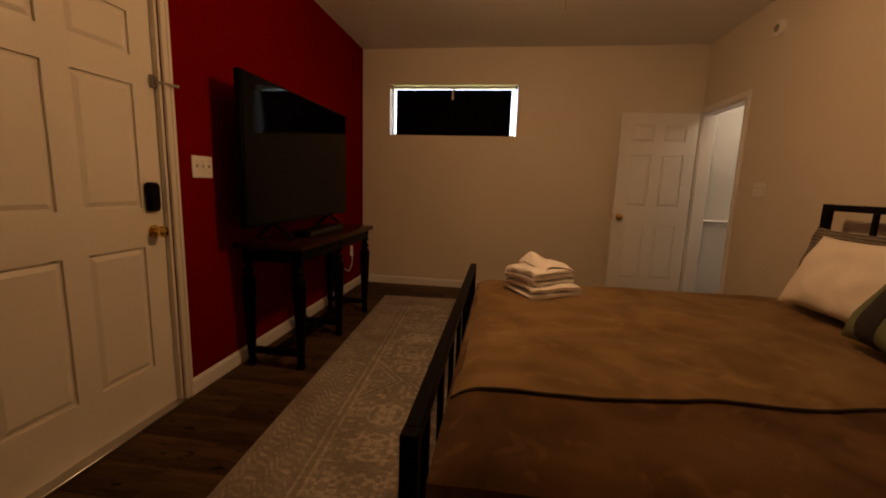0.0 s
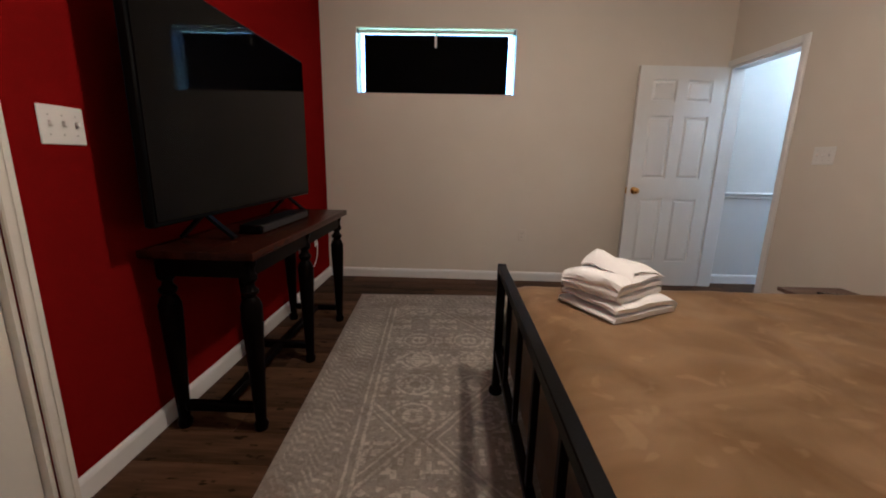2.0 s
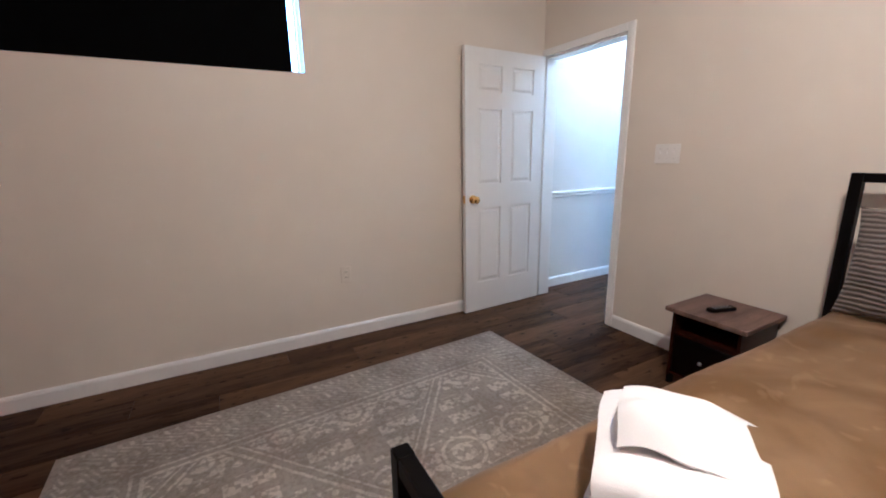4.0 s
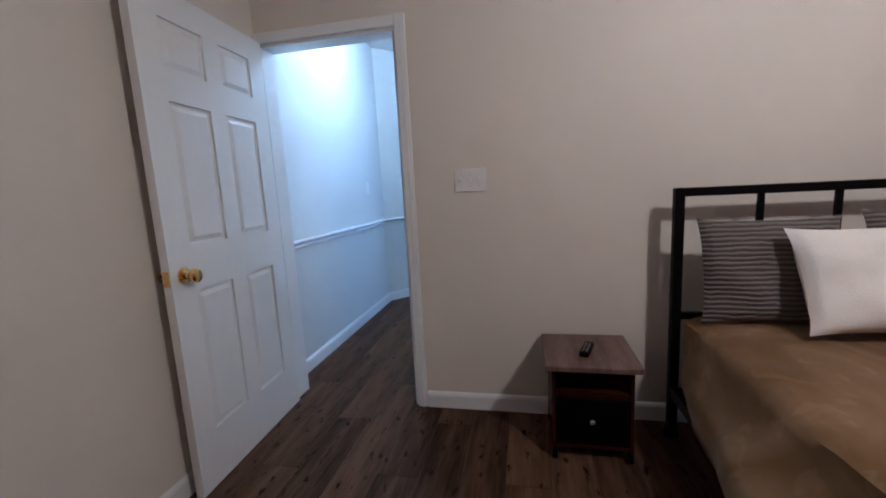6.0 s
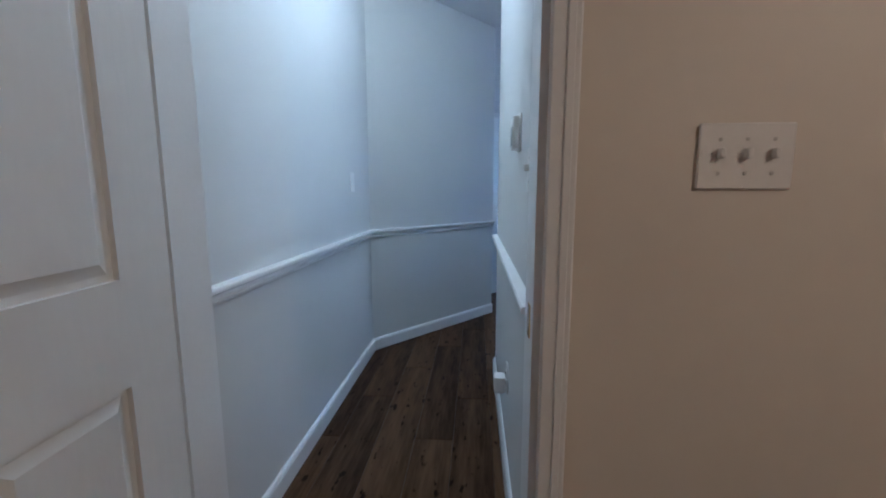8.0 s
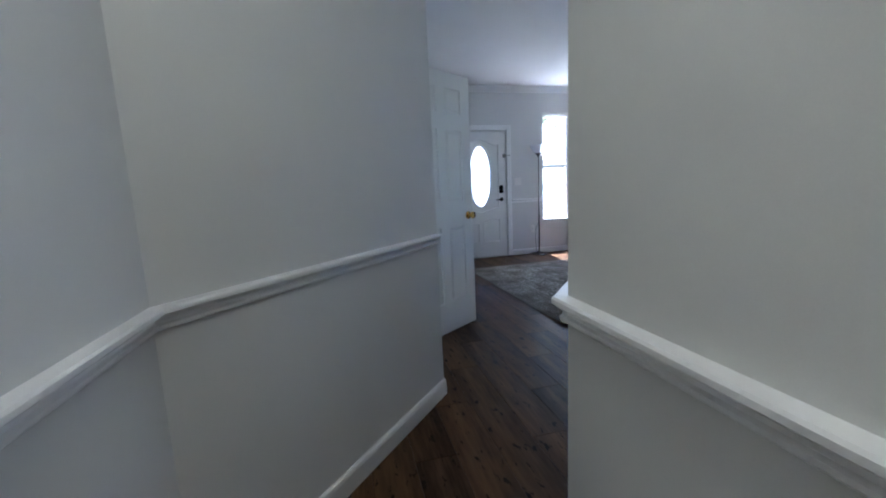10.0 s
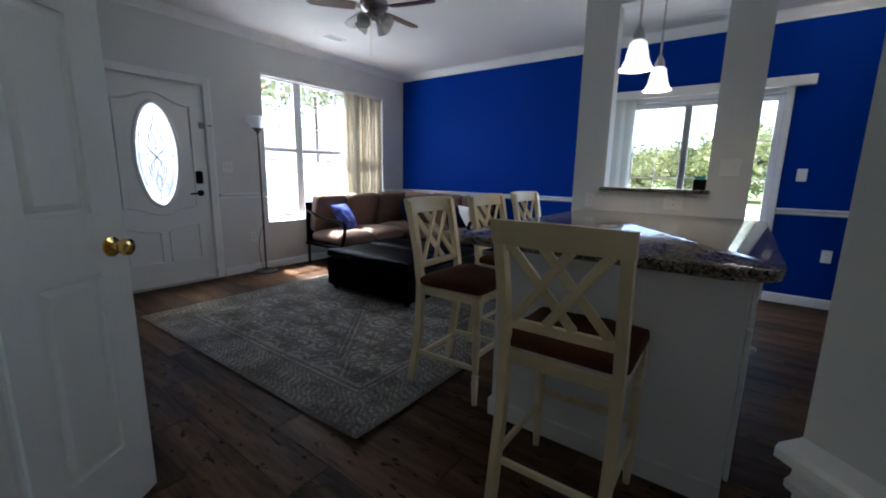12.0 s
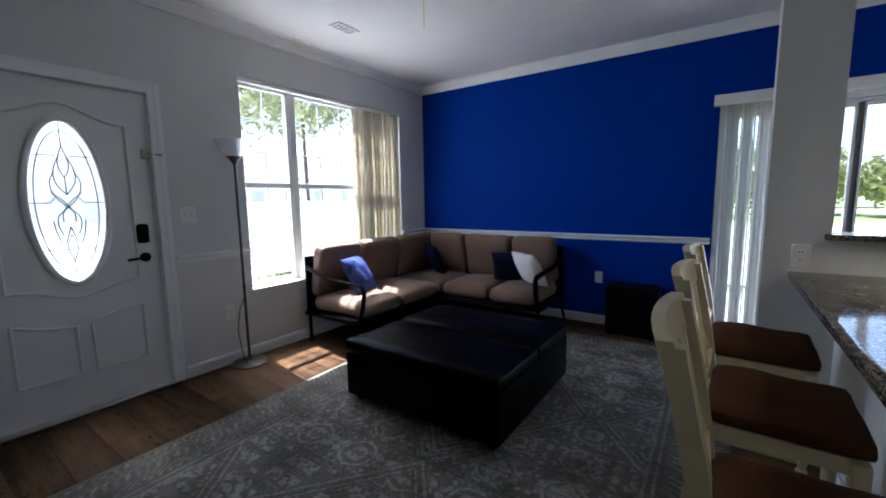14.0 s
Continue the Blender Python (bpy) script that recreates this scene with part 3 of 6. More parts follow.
# ---- structure: bedroom ----
H = 2.74
HL = 2.715
WEST, SOUTH = -3.72, -5.40
EAST_LR, BLUE_Y = 7.315, -6.07
wall("wall_north", (0, 0), (WEST, 0), H, 0.14, M_BEIGE, [(1.93, 3.39, 1.788, 2.35)], label="warm beige painted wall with a high window", ends=(0, 0.1))
wall("wall_west", (WEST, 0), (WEST, SOUTH), H, 0.14, M_RED, [(2.905, 3.815, 0, 2.06)], label="deep red accent wall with an entry door")
wall("wall_south", (WEST, SOUTH), (0, SOUTH), H, 0.12, M_BEIGE, label="plain warm beige painted wall", ends=(0.14, 0))
wall("wall_east", (0, SOUTH), (0, 0.185), H, 0.12, M_BEIGE, [(4.60, 5.38, 0, 2.05)], label="warm beige painted wall behind the bed", ends=(0.12, 0))
solo("ceiling_bedroom", boxed(WEST - 0.1, 0.06, SOUTH - 0.1, 0.1, H, H + 0.1), M_CEIL, "off-white textured bedroom ceiling", "ceiling", kind="structure", smooth=False)
LB = "white painted wooden baseboard"
trim("baseboard_north", (-0.0, 0), (WEST, 0), BASE_PROFILE, LB)
trim("baseboard_west_1", (WEST, 0), (WEST, -2.855), BASE_PROFILE, LB)
trim("baseboard_west_2", (WEST, -3.915), (WEST, SOUTH), BASE_PROFILE, LB)
trim("baseboard_south", (WEST, SOUTH), (0, SOUTH), BASE_PROFILE, LB)
trim("baseboard_east", (0, SOUTH), (0, -0.86), BASE_PROFILE, LB)
casing("door_casing_1", (WEST, -2.905), (WEST, -3.815), 2.06, 0.055, M_CREAMDOOR, "cream painted casing round the entry door")
casing("door_casing_2", (0, -0.80), (0, -0.02), 2.05, 0.055, M_TRIM, "white painted casing round the bedroom doorway")
casing("door_casing_3", (0.12, -0.02), (0.12, -0.80), 2.05, 0.045, M_TRIM, "white painted casing on the hall side")
# jamb linings
bm = boxed(WEST - 0.138, WEST - 0.002, -2.920, -2.9045, 0, 2.06)
box(bm, WEST - 0.138, WEST - 0.002, -3.8155, -3.812, 0, 2.06)
box(bm, WEST - 0.138, WEST - 0.002, -3.812, -2.920, 2.053, 2.0605)
solo("door_jamb_1", bm, M_CREAMDOOR, "cream painted jamb round the entry door", "trim", kind="structure", smooth=False)
bm = boxed(0.002, 0.118, -0.80, -0.785, 0, 2.05)
box(bm, 0.002, 0.118, -0.035, -0.02, 0, 2.05)
box(bm, 0.002, 0.118, -0.785, -0.035, 2.035, 2.05)
jamb = solo("door_jamb_2", bm, M_TRIM, "white painted door jamb with a brass strike plate", "trim", kind="structure", smooth=False)
part("strike_plate", boxed(0.035, 0.065, -0.785, -0.783, 0.90, 0.97), M_BRASS, jamb, "brass strike plate")

# ---- structure: hall, living room, kitchen ----
HALL_N, HALL_S = 0.105, -0.815
DIAG_L = ((3.215, -0.84), (2.14, HALL_N))
DIAG_R = ((1.85, HALL_S), (2.60, -1.505))
wall("wall_hall_north", (2.14, HALL_N), (0.12, HALL_N), H, 0.10, M_GREY, label="pale grey hall wall with a chair rail", ends=(0.05, 0))
wall("wall_hall_diagonal_1", *DIAG_L, H, 0.10, M_GREY, label="pale grey slanting hall wall with a chair rail")
wall("wall_hall_south", (0.12, HALL_S), (1.85, HALL_S), H, 0.10, M_GREY, label="pale grey hall wall with a thermostat")
wall("wall_hall_diagonal_2", *DIAG_R, H, 0.12, M_GREY, label="pale grey slanting wall with light switches")
wall("wall_living_north", (EAST_LR, -0.80), (3.20, -0.80), H, 0.10, M_GREY, [(3.375, 4.085, 0, 2.05)], label="pale grey wall with a small doorway")
wall("wall_closet", (4.2, 0.05), (2.6, 0.05), H, 0.08, M_GREY, label="plain grey closet back wall")
wall("wall_closet_side", (4.15, -0.69), (4.15, 0.05), H, 0.08, M_GREY, label="plain grey closet side wall")
wall("wall_living_east", (EAST_LR, BLUE_Y), (EAST_LR, -0.80), H, 0.17, M_GREY, [(0.465, 2.425, 0.557, 2.322), (3.07, 3.98, 0, 2.045)],
     label="pale grey front wall with window and door", ends=(0.16, 0.1))
wall("wall_living_south", (1.22, BLUE_Y), (EAST_LR, BLUE_Y), H, 0.16, M_BLUE, [(1.26, 2.86, 0, 2.0)], label="royal blue accent wall with a patio door", ends=(0.1, 0))
wall("wall_kitchen_west", (1.22, -0.97), (1.22, BLUE_Y), H, 0.10, M_GREY, [(3.88, 4.82, 0, 1.82)], label="pale grey kitchen wall with a fridge alcove")
wall("wall_alcove", (0.45, -4.80), (0.45, -5.84), H, 0.05, M_GREY, label="grey back of the fridge alcove")
bm = boxed(0.45, 1.12, -4.849, -4.80, 0, H)
box(bm, 0.45, 1.12, -5.84, -5.791, 0, H)
solo("wall_alcove_side", bm, M_GREY, "grey sides of the fridge alcove", "wall", kind="structure", smooth=False)
wall("wall_passthrough", (2.66, -4.487), (3.885, -4.487), H, 0.13, M_GREY, [(0.254, 0.966, 1.085, 2.497)], label="pale grey pillar wall with a serving opening")
solo("ceiling_living", boxed(0.06, EAST_LR + 0.1, BLUE_Y - 0.1, 0.16, HL, HL + 0.12), M_CEIL, "white living room ceiling", "ceiling", kind="structure", smooth=False)
bm = prism([(2.66, -4.485), (3.885, -4.485), (3.885, -4.33), (3.90, -4.2), (3.97, -4.05), (3.97, -2.3), (2.66, -2.3)], 2.660, 2.713)
solo("ceiling_soffit", bm, M_CEIL, "shallow white soffit over the counter", "ceiling", kind="structure", smooth=False)

LR_ = "white moulded chair rail"
trim("chair_rail_1", (2.14, HALL_N), (0.142, HALL_N), RAIL_PROFILE, LR_, ends=(0.012, 0))
trim("chair_rail_2", *DIAG_L, RAIL_PROFILE, LR_, ends=(0.0, 0.012))
trim("chair_rail_3", (0.165, HALL_S), (1.85, HALL_S), RAIL_PROFILE, LR_, ends=(0, 0.012))
trim("chair_rail_4", *DIAG_R, RAIL_PROFILE, LR_, ends=(0.012, 0.0))
trim("chair_rail_5", (EAST_LR, -3.645), (EAST_LR, -3.085), RAIL_PROFILE, LR_)
trim("chair_rail_6", (EAST_LR, BLUE_Y), (EAST_LR, -5.605), RAIL_PROFILE, LR_)
trim("chair_rail_7", (4.15, BLUE_Y), (EAST_LR, BLUE_Y), RAIL_PROFILE, LR_)
trim("chair_rail_8", (1.22, BLUE_Y), (2.42, BLUE_Y), RAIL_PROFILE, LR_)
trim("chair_rail_9", (1.22, -0.97), (1.22, -4.80), RAIL_PROFILE, LR_)
trim("chair_rail_10", (EAST_LR, -2.0), (EAST_LR, -0.80), RAIL_PROFILE, LR_)
trim("baseboard_hall_1", (2.14, HALL_N), (0.165, HALL_N), BASE_PROFILE, LB, ends=(0.007, 0))
trim("baseboard_hall_2", *DIAG_L, BASE_PROFILE, LB, ends=(0.0, 0.007))
trim("baseboard_hall_3", (0.165, HALL_S), (1.85, HALL_S), BASE_PROFILE, LB, ends=(0, 0.007))
trim("baseboard_hall_4", *DIAG_R, BASE_PROFILE, LB, ends=(0.007, 0.0))
trim("baseboard_living_1", (EAST_LR, BLUE_Y), (EAST_LR, -3.085), BASE_PROFILE, LB)
trim("baseboard_living_2", (4.15, BLUE_Y), (EAST_LR, BLUE_Y), BASE_PROFILE, LB)
trim("baseboard_living_3", (1.22, BLUE_Y), (2.42, BLUE_Y), BASE_PROFILE, LB)
trim("baseboard_living_4", (EAST_LR, -0.80), (3.98, -0.80), BASE_PROFILE, LB)
trim("baseboard_living_5", (EAST_LR, -2.0), (EAST_LR, -0.80), BASE_PROFILE, LB)
trim("baseboard_kitchen", (1.22, -0.97), (1.22, -4.82), BASE_PROFILE, LB)
LC = "white crown moulding"
trim("crown_1", (EAST_LR, BLUE_Y), (EAST_LR, -0.80), CROWN_PROFILE, LC)
trim("crown_2", (1.22, BLUE_Y), (EAST_LR, BLUE_Y), CROWN_PROFILE, LC)
casing("door_casing_4", (EAST_LR, -3.0), (EAST_LR, -2.09), 2.045, 0.075, M_TRIM, "white painted casing round the front door")
casing("door_casing_5", (3.94, -0.80), (3.235, -0.80), 2.05, 0.02, M_TRIM, "white painted casing round the small doorway")

# ---- doors ----
SIX_ROWS = ((0.245, 0.855), (1.045, 1.605), (1.73, 1.915))


def six_panel_door(name, w, h, m, mat, label, knob_mat, knob_label):
    """Six-panel moulded door; hinge edge at the origin, leaf along x, faces at y = 0 and 0.036."""
    leaf = tagged(new(name), label, "door", kind="structure")
    leaf.matrix_world = m
    t, stile = 0.036, 0.118
    cols = ((stile, w / 2 - 0.05), (w / 2 + 0.05, w - stile))
    k = h / 2.03
    rows = [(a * k, b * k) for a, b in SIX_ROWS]
    bm = bmesh.new()
    for a, b in ((0, cols[0][0]), (cols[0][1], cols[1][0]), (cols[1][1], w)):
        box(bm, a, b, 0, t, 0, h)
    edges = [0, *[z for r in rows for z in r], h]
    for c in cols:
        for a, b in zip(edges[::2], edges[1::2]):
            box(bm, c[0], c[1], 0, t, a, b)
        for r in rows:
            box(bm, c[0], c[1], 0.011, t - 0.011, r[0], r[1])
    part("leaf", bm, mat, leaf, smooth=False)
    for c in cols:
        for r in rows:
            bm = bmesh.new()
            for y0, y1 in ((0.011, 0.002), (t - 0.011, t - 0.002)):
                g = 0.020
                lo = [(c[0] + 0.012, r[0] + 0.012), (c[1] - 0.012, r[0] + 0.012), (c[1] - 0.012, r[1] - 0.012), (c[0] + 0.012, r[1] - 0.012)]
                hi = [(c[0] + 0.012 + g, r[0] + 0.012 + g), (c[1] - 0.012 - g, r[0] + 0.012 + g), (c[1] - 0.012 - g, r[1] - 0.012 - g), (c[0] + 0.012 + g, r[1] - 0.012 - g)]
                a = [bm.verts.new((x, y0, z)) for x, z in lo]
                b = [bm.verts.new((x, y1, z)) for x, z in hi]
                bm.faces.new(b)
                for j in range(4):
                    bm.faces.new((a[j], a[(j + 1) % 4], b[(j + 1) % 4], b[j]))
            part("panel", bm, mat, leaf, smooth=False)
    kx = w - 0.065
    for s, y in ((-1, 0.0), (1, t)):
        bm = lathe([(0.033, 0), (0.033, 0.006), (0.014, 0.010), (0.012, 0.030), (0.022, 0.036), (0.029, 0.048), (0.027, 0.060), (0.012, 0.066)], 20)
        bmesh.ops.transform(bm, matrix=pose(kx, y, 0.93, 90 if s < 0 else -90, 0, 0), verts=bm.verts[:])
        part("knob", bm, knob_mat, leaf, knob_label)
    part("latch_plate", boxed(w, w + 0.002, 0.006, t - 0.006, 0.90, 0.96), knob_mat, leaf, knob_label)
    for z in (0.25, 1.05, 1.80):
        bm = lathe([(0.007, 0), (0.007, 0.09)], 10, (-0.006, t / 2, z))
        part("hinge", bm, M_DARKPEWTER, leaf, "dark hinge knuckle")
    return leaf


six_panel_door("door_2", 0.785, 2.03, pose(-0.048, -0.030, 0.012, 0, 0, 182.5), M_DOOR, "open white six-panel door against the wall", M_BRASS, "polished brass knob")
ang = math.degrees(math.atan2(-1.405 + 0.825, 4.338 - 3.915))
six_panel_door("door_3", 0.735, 2.03, pose(3.915, -0.825, 0.012, 0, 0, ang), M_DOOR, "open white six-panel door beside the hall", M_BRASS, "polished brass knob")
entry = six_panel_door("door_1", 0.889, 2.04, pose(WEST - 0.03, -3.811, 0.012, 0, 0, 90), M_CREAMDOOR, "closed cream six-panel entry door with a keypad lock", M_BRASS, "polished brass knob")
bm = boxed(0.785, 0.855, -0.030, 0.0, 1.03, 1.17, 0.01)
box(bm, 0.795, 0.845, -0.034, -0.029, 1.05, 1.155, 0.004)
part("keypad_lock", bm, M_PLASTIC, entry, "black keypad lock housing")
bm = boxed(0.86, 0.90, -0.016, 0.0, 1.62, 1.68, 0.004)
bar((0.88, -0.02, 1.65), (0.96, -0.075, 1.645), 0.012, 0.012, bm)
part("swing_guard", bm, M_PEWTER, entry, "dark metal swing bar guard")
solo("door_threshold_1", boxed(WEST - 0.14, WEST + 0.03, -3.815, -2.905, 0, 0.012, 0.004), M_STEEL, "aluminium threshold under the entry door", "trim", kind="structure")


def oval(a, b, n, y=0.0, c=(0, 0)):
    return [(c[0] + a * math.cos(2 * math.pi * k / n), y, c[1] + b * math.sin(2 * math.pi * k / n)) for k in range(n)]


def front_door(m):
    """White door with an oval leaded light and scrolled mouldings; hinge edge at the origin, face at y = 0."""
    leaf = tagged(new("door_4"), "closed white front door with an oval leaded glass", "door", kind="structure")
    leaf.matrix_world = m
    w, h, t, n = 0.90, 2.03, 0.04, 48
    cx, cz, a, b = 0.45, 1.31, 0.178, 0.485
    bm = bmesh.new()
    rings = []
    for y in (0.0, t):
        inner = [bm.verts.new(p) for p in oval(a, b, n, y, (cx, cz))]
        outer = []
        for k in range(n):
            u, v = math.cos(2 * math.pi * k / n), math.sin(2 * math.pi * k / n)
            sx = ((w - cx) / u) if u > 1e-9 else ((-cx) / u if u < -1e-9 else 1e9)
            sz = ((h - cz) / v) if v > 1e-9 else ((-cz) / v if v < -1e-9 else 1e9)
            s = min(sx, sz)
            outer.append(bm.verts.new((cx + u * s, y, cz + v * s)))
        for k in range(n):
            bm.faces.new((inner[k], inner[(k + 1) % n], outer[(k + 1) % n], outer[k]))
        corners = []
        for x, z in ((w, h), (0, h), (0, 0), (w, 0)):
            near = sorted(range(n), key=lambda k: (outer[k].co.x - x) ** 2 + (outer[k].co.z - z) ** 2)[:4]
            pair = [(k, (k + 1) % n) for k in range(n) if k in near and (k + 1) % n in near and abs(outer[k].co.x - outer[(k + 1) % n].co.x) > 1e-6 and abs(outer[k].co.z - outer[(k + 1) % n].co.z) > 1e-6]
            for k, j in pair:
                bm.faces.new((outer[k], outer[j], bm.verts.new((x, y, z))))
        rings.append(inner)
    for k in range(n):
        bm.faces.new((rings[0][k], rings[0][(k + 1) % n], rings[1][(k + 1) % n], rings[1][k]))
    box(bm, 0, w, 0.001, t - 0.001, -0.001, 0.0)
    part("leaf", bm, M_DOOR, leaf, smooth=False)
    bm = tube(oval(a + 0.012, b + 0.012, n, -0.006, (cx, cz)), 0.018, True, 10)
    part("glass_surround", bm, M_TRIM, leaf, "white oval glass surround")
    bm = bmesh.new()
    f = bm.faces.new([bm.verts.new(p) for p in oval(a + 0.004, b + 0.004, n, 0.016, (cx, cz))])
    e = bmesh.ops.extrude_face_region(bm, geom=[f])
    bmesh.ops.translate(bm, vec=(0, 0.006, 0), verts=[v for v in e["geom"] if isinstance(v, bmesh.types.BMVert)])
    pane = part("pane", bm, M_OVAL, leaf, "textured oval glass", smooth=False)
    y = 0.010
    lines = [oval(a * 0.82, b * 0.88, n, y, (cx, cz)) + [oval(a * 0.82, b * 0.88, n, y, (cx, cz))[0]]]

    def at(u, w):
        return (cx + u * a, y, cz + w * b)

    def curve(*knots):
        out = []
        for q in range(len(knots) - 1):
            p0, p1, p2, p3 = knots[max(q - 1, 0)], knots[q], knots[q + 1], knots[min(q + 2, len(knots) - 1)]
            for t in (0, 0.25, 0.5, 0.75):
                out.append(tuple(0.5 * (2 * e1 + (e2 - e0) * t + (2 * e0 - 5 * e1 + 4 * e2 - e3) * t * t + (3 * e1 - e0 - 3 * e2 + e3) * t ** 3)
                                 for e0, e1, e2, e3 in zip(p0, p1, p2, p3)))
        return [at(*p) for p in out + [knots[-1]]]

    lines += [[at(0, 0.99), at(0, 0.70)], [at(0, -0.72), at(0, -0.99)], [at(0, 0.32), at(0, 0.10)]]
    for w in (0.58, -0.58):
        e = 0.98 * (1 - w * w) ** 0.5
        lines += [[at(-e, w), at(-0.16 if w > 0 else -0.10, w)], [at(0.16 if w > 0 else 0.10, w), at(e, w)]]
    for g in (-1, 1):
        lines.append([at(g * 0.99, 0.0), at(g * 0.44, 0.0), at(g * 0.32, 0.06)])
        lines.append(curve((0, 0.70), (g * 0.13, 0.52), (g * 0.11, 0.40), (0, 0.32)))
        lines.append(curve((g * 0.10, 0.58), (g * 0.27, 0.40), (g * 0.24, 0.24), (0, 0.10)))
        lines.append(curve((g * 0.25, 0.40), (g * 0.40, 0.24), (g * 0.30, 0.08), (0, -0.06), (-g * 0.26, -0.16), (-g * 0.30, -0.28), (-g * 0.20, -0.40)))
        lines.append(curve((g * 0.40, 0.12), (g * 0.14, 0.04), (-g * 0.14, -0.12), (-g * 0.16, -0.24)))
        lines.append(curve((g * 0.42, -0.22), (g * 0.36, -0.38), (g * 0.20, -0.52), (0, -0.30)))
        lines.append(curve((0, -0.40), (g * 0.12, -0.52), (g * 0.10, -0.62), (0, -0.74)))
    for p in lines:
        part("came", tube(p, 0.0035, False, 6), M_LEAD, leaf)
    # raised mouldings: a scrolled frame round the light and two panels below
    def scroll(pts):
        part("moulding", tube(pts, 0.013, True, 8, flat=0.7), M_DOOR, leaf)
    top = [(0.13 + 0.64 * q / 16, -0.003, 1.80 + 0.10 * math.exp(-((q - 8) / 4.2) ** 2)) for q in range(17)]
    low = [(0.77 - 0.64 * q / 16, -0.003, 0.80 - 0.075 * math.exp(-((q - 8) / 4.2) ** 2)) for q in range(17)]
    scroll(top + low)
    for x0, x1, s in ((0.13, 0.41, 1), (0.49, 0.77, -1)):
        up = [(x0 + (x1 - x0) * q / 10, -0.003, 0.545 + (0.065 if s > 0 else 0.0) + s * -0.065 * (q / 10) ** 2) for q in range(11)]
        scroll([(x0, -0.003, 0.24)] + up + [(x1, -0.003, 0.24)])
    bm = boxed(0.055, 0.125, -0.034, 0.0, 1.03, 1.16, 0.012)
    part("keypad_lock", bm, M_PLASTIC, leaf, "black keypad lock housing")
    bm = lathe([(0.032, 0), (0.032, 0.012), (0.014, 0.016), (0.012, 0.05)], 18)
    bmesh.ops.transform(bm, matrix=pose(0.085, 0, 0.93, 90, 0, 0), verts=bm.verts[:])
    tube([(0.085, -0.05, 0.93), (0.13, -0.055, 0.93), (0.20, -0.05, 0.925)], 0.009, False, 8, bm)
    part("lever_handle", bm, M_PLASTIC, leaf, "black lever handle")
    bm = boxed(0.0, 0.05, -0.018, 0.0, 1.60, 1.66, 0.004)
    bar((0.03, -0.02, 1.63), (-0.06, -0.06, 1.63), 0.012, 0.012, bm)
    part("swing_guard", bm, M_PEWTER, leaf, "nickel swing bar guard")
    return leaf


# latch side at y = -3.0
front_door(Matrix(((0, 1, 0, EAST_LR + 0.03), (1, 0, 0, -2.995), (0, 0, 1, 0.014), (0, 0, 0, 1))))
solo("door_threshold_2", boxed(EAST_LR - 0.03, EAST_LR + 0.17, -3.0, -2.09, 0, 0.013, 0.004), M_STEEL, "aluminium threshold under the front door", "trim", kind="structure")

# ---- windows ----


def glazing(owner, x, spans, z0, z1, cols_rows, meet, mat_frame, axis="x", s=0.035):
    """Sashes in a plane: for each span a frame, bars and panes. axis names the plane's normal."""
    def b3(u0, u1, w0, w1, za, zb, bm=None):
        bm = bm or bmesh.new()
        if axis == "x":
            return box(bm, w0, w1, u0, u1, za, zb, 0.002)
        return box(bm, u0, u1, w0, w1, za, zb, 0.002)
    for (u0, u1), (cols, rows) in zip(spans, cols_rows):
        bm = bmesh.new()
        for a, b, c, d in ((u0, u0 + s, z0, z1), (u1 - s, u1, z0, z1), (u0 + s, u1 - s, z0, z0 + s), (u0 + s, u1 - s, z1 - s, z1)):
            b3(a, b, x, x + 0.05, c, d, bm)
        if meet:
            b3(u0 + s, u1 - s, x - 0.005, x + 0.05, meet - 0.022, meet + 0.022, bm)
        part("sash", bm, mat_frame, owner, smooth=False)
        halves = [(z0 + s, meet - 0.022), (meet + 0.022, z1 - s)] if meet else [(z0 + s, z1 - s)]
        for za, zb in halves:
            for k in range(1, cols):
                u = u0 + s + (u1 - u0 - 2 * s) * k / cols
                part("glazing_bar", b3(u - 0.0055, u + 0.0055, x + 0.015, x + 0.030, za, zb), mat_frame, owner, smooth=False)
            for k in range(1, rows):
                z = za + (zb - za) * k / rows
                part("glazing_bar", b3(u0 + s, u1 - s, x + 0.012, x + 0.027, z - 0.0055, z + 0.0055), mat_frame, owner, smooth=False)
            p = part("pane", b3(u0 + s, u1 - s, x + 0.032, x + 0.036, za, zb), M_CLEAR, owner, "clear window glass", smooth=False)
            p.visible_shadow = False


win = tagged(new("window_1"), "wide front window with white sashes and glazing bars", "window", kind="structure")
glazing(win, EAST_LR + 0.085, ((-4.16, -3.665), (-5.08, -4.19), (-5.585, -5.11)), 0.577, 2.302, ((2, 3), (3, 3), (2, 3)), 1.455, M_TRIM)
bm = bmesh.new()
for a, b, c, d in ((-5.605, -5.585, 0.557, 2.322), (-3.665, -3.645, 0.557, 2.322), (-5.585, -3.665, 2.302, 2.322), (-4.19, -4.16, 0.577, 2.302), (-5.11, -5.08, 0.577, 2.302)):
    box(bm, EAST_LR + 0.08, EAST_LR + 0.15, a, b, c, d)
part("window_frame", bm, M_TRIM, win, smooth=False)
part("window_sill", boxed(EAST_LR - 0.025, EAST_LR + 0.16, -5.605, -3.645, 0.557, 0.577, 0.004), M_TRIM, win, "white window sill")
rail = solo("blind_rail", boxed(EAST_LR + 0.005, EAST_LR + 0.05, -5.60, -3.65, 2.280, 2.320, 0.005), M_WHITEPLASTIC, "white headrail of the window blinds", "blind")
blind = thing("vertical_blind", "beige vertical blind drawn to one side of the window", "blind")
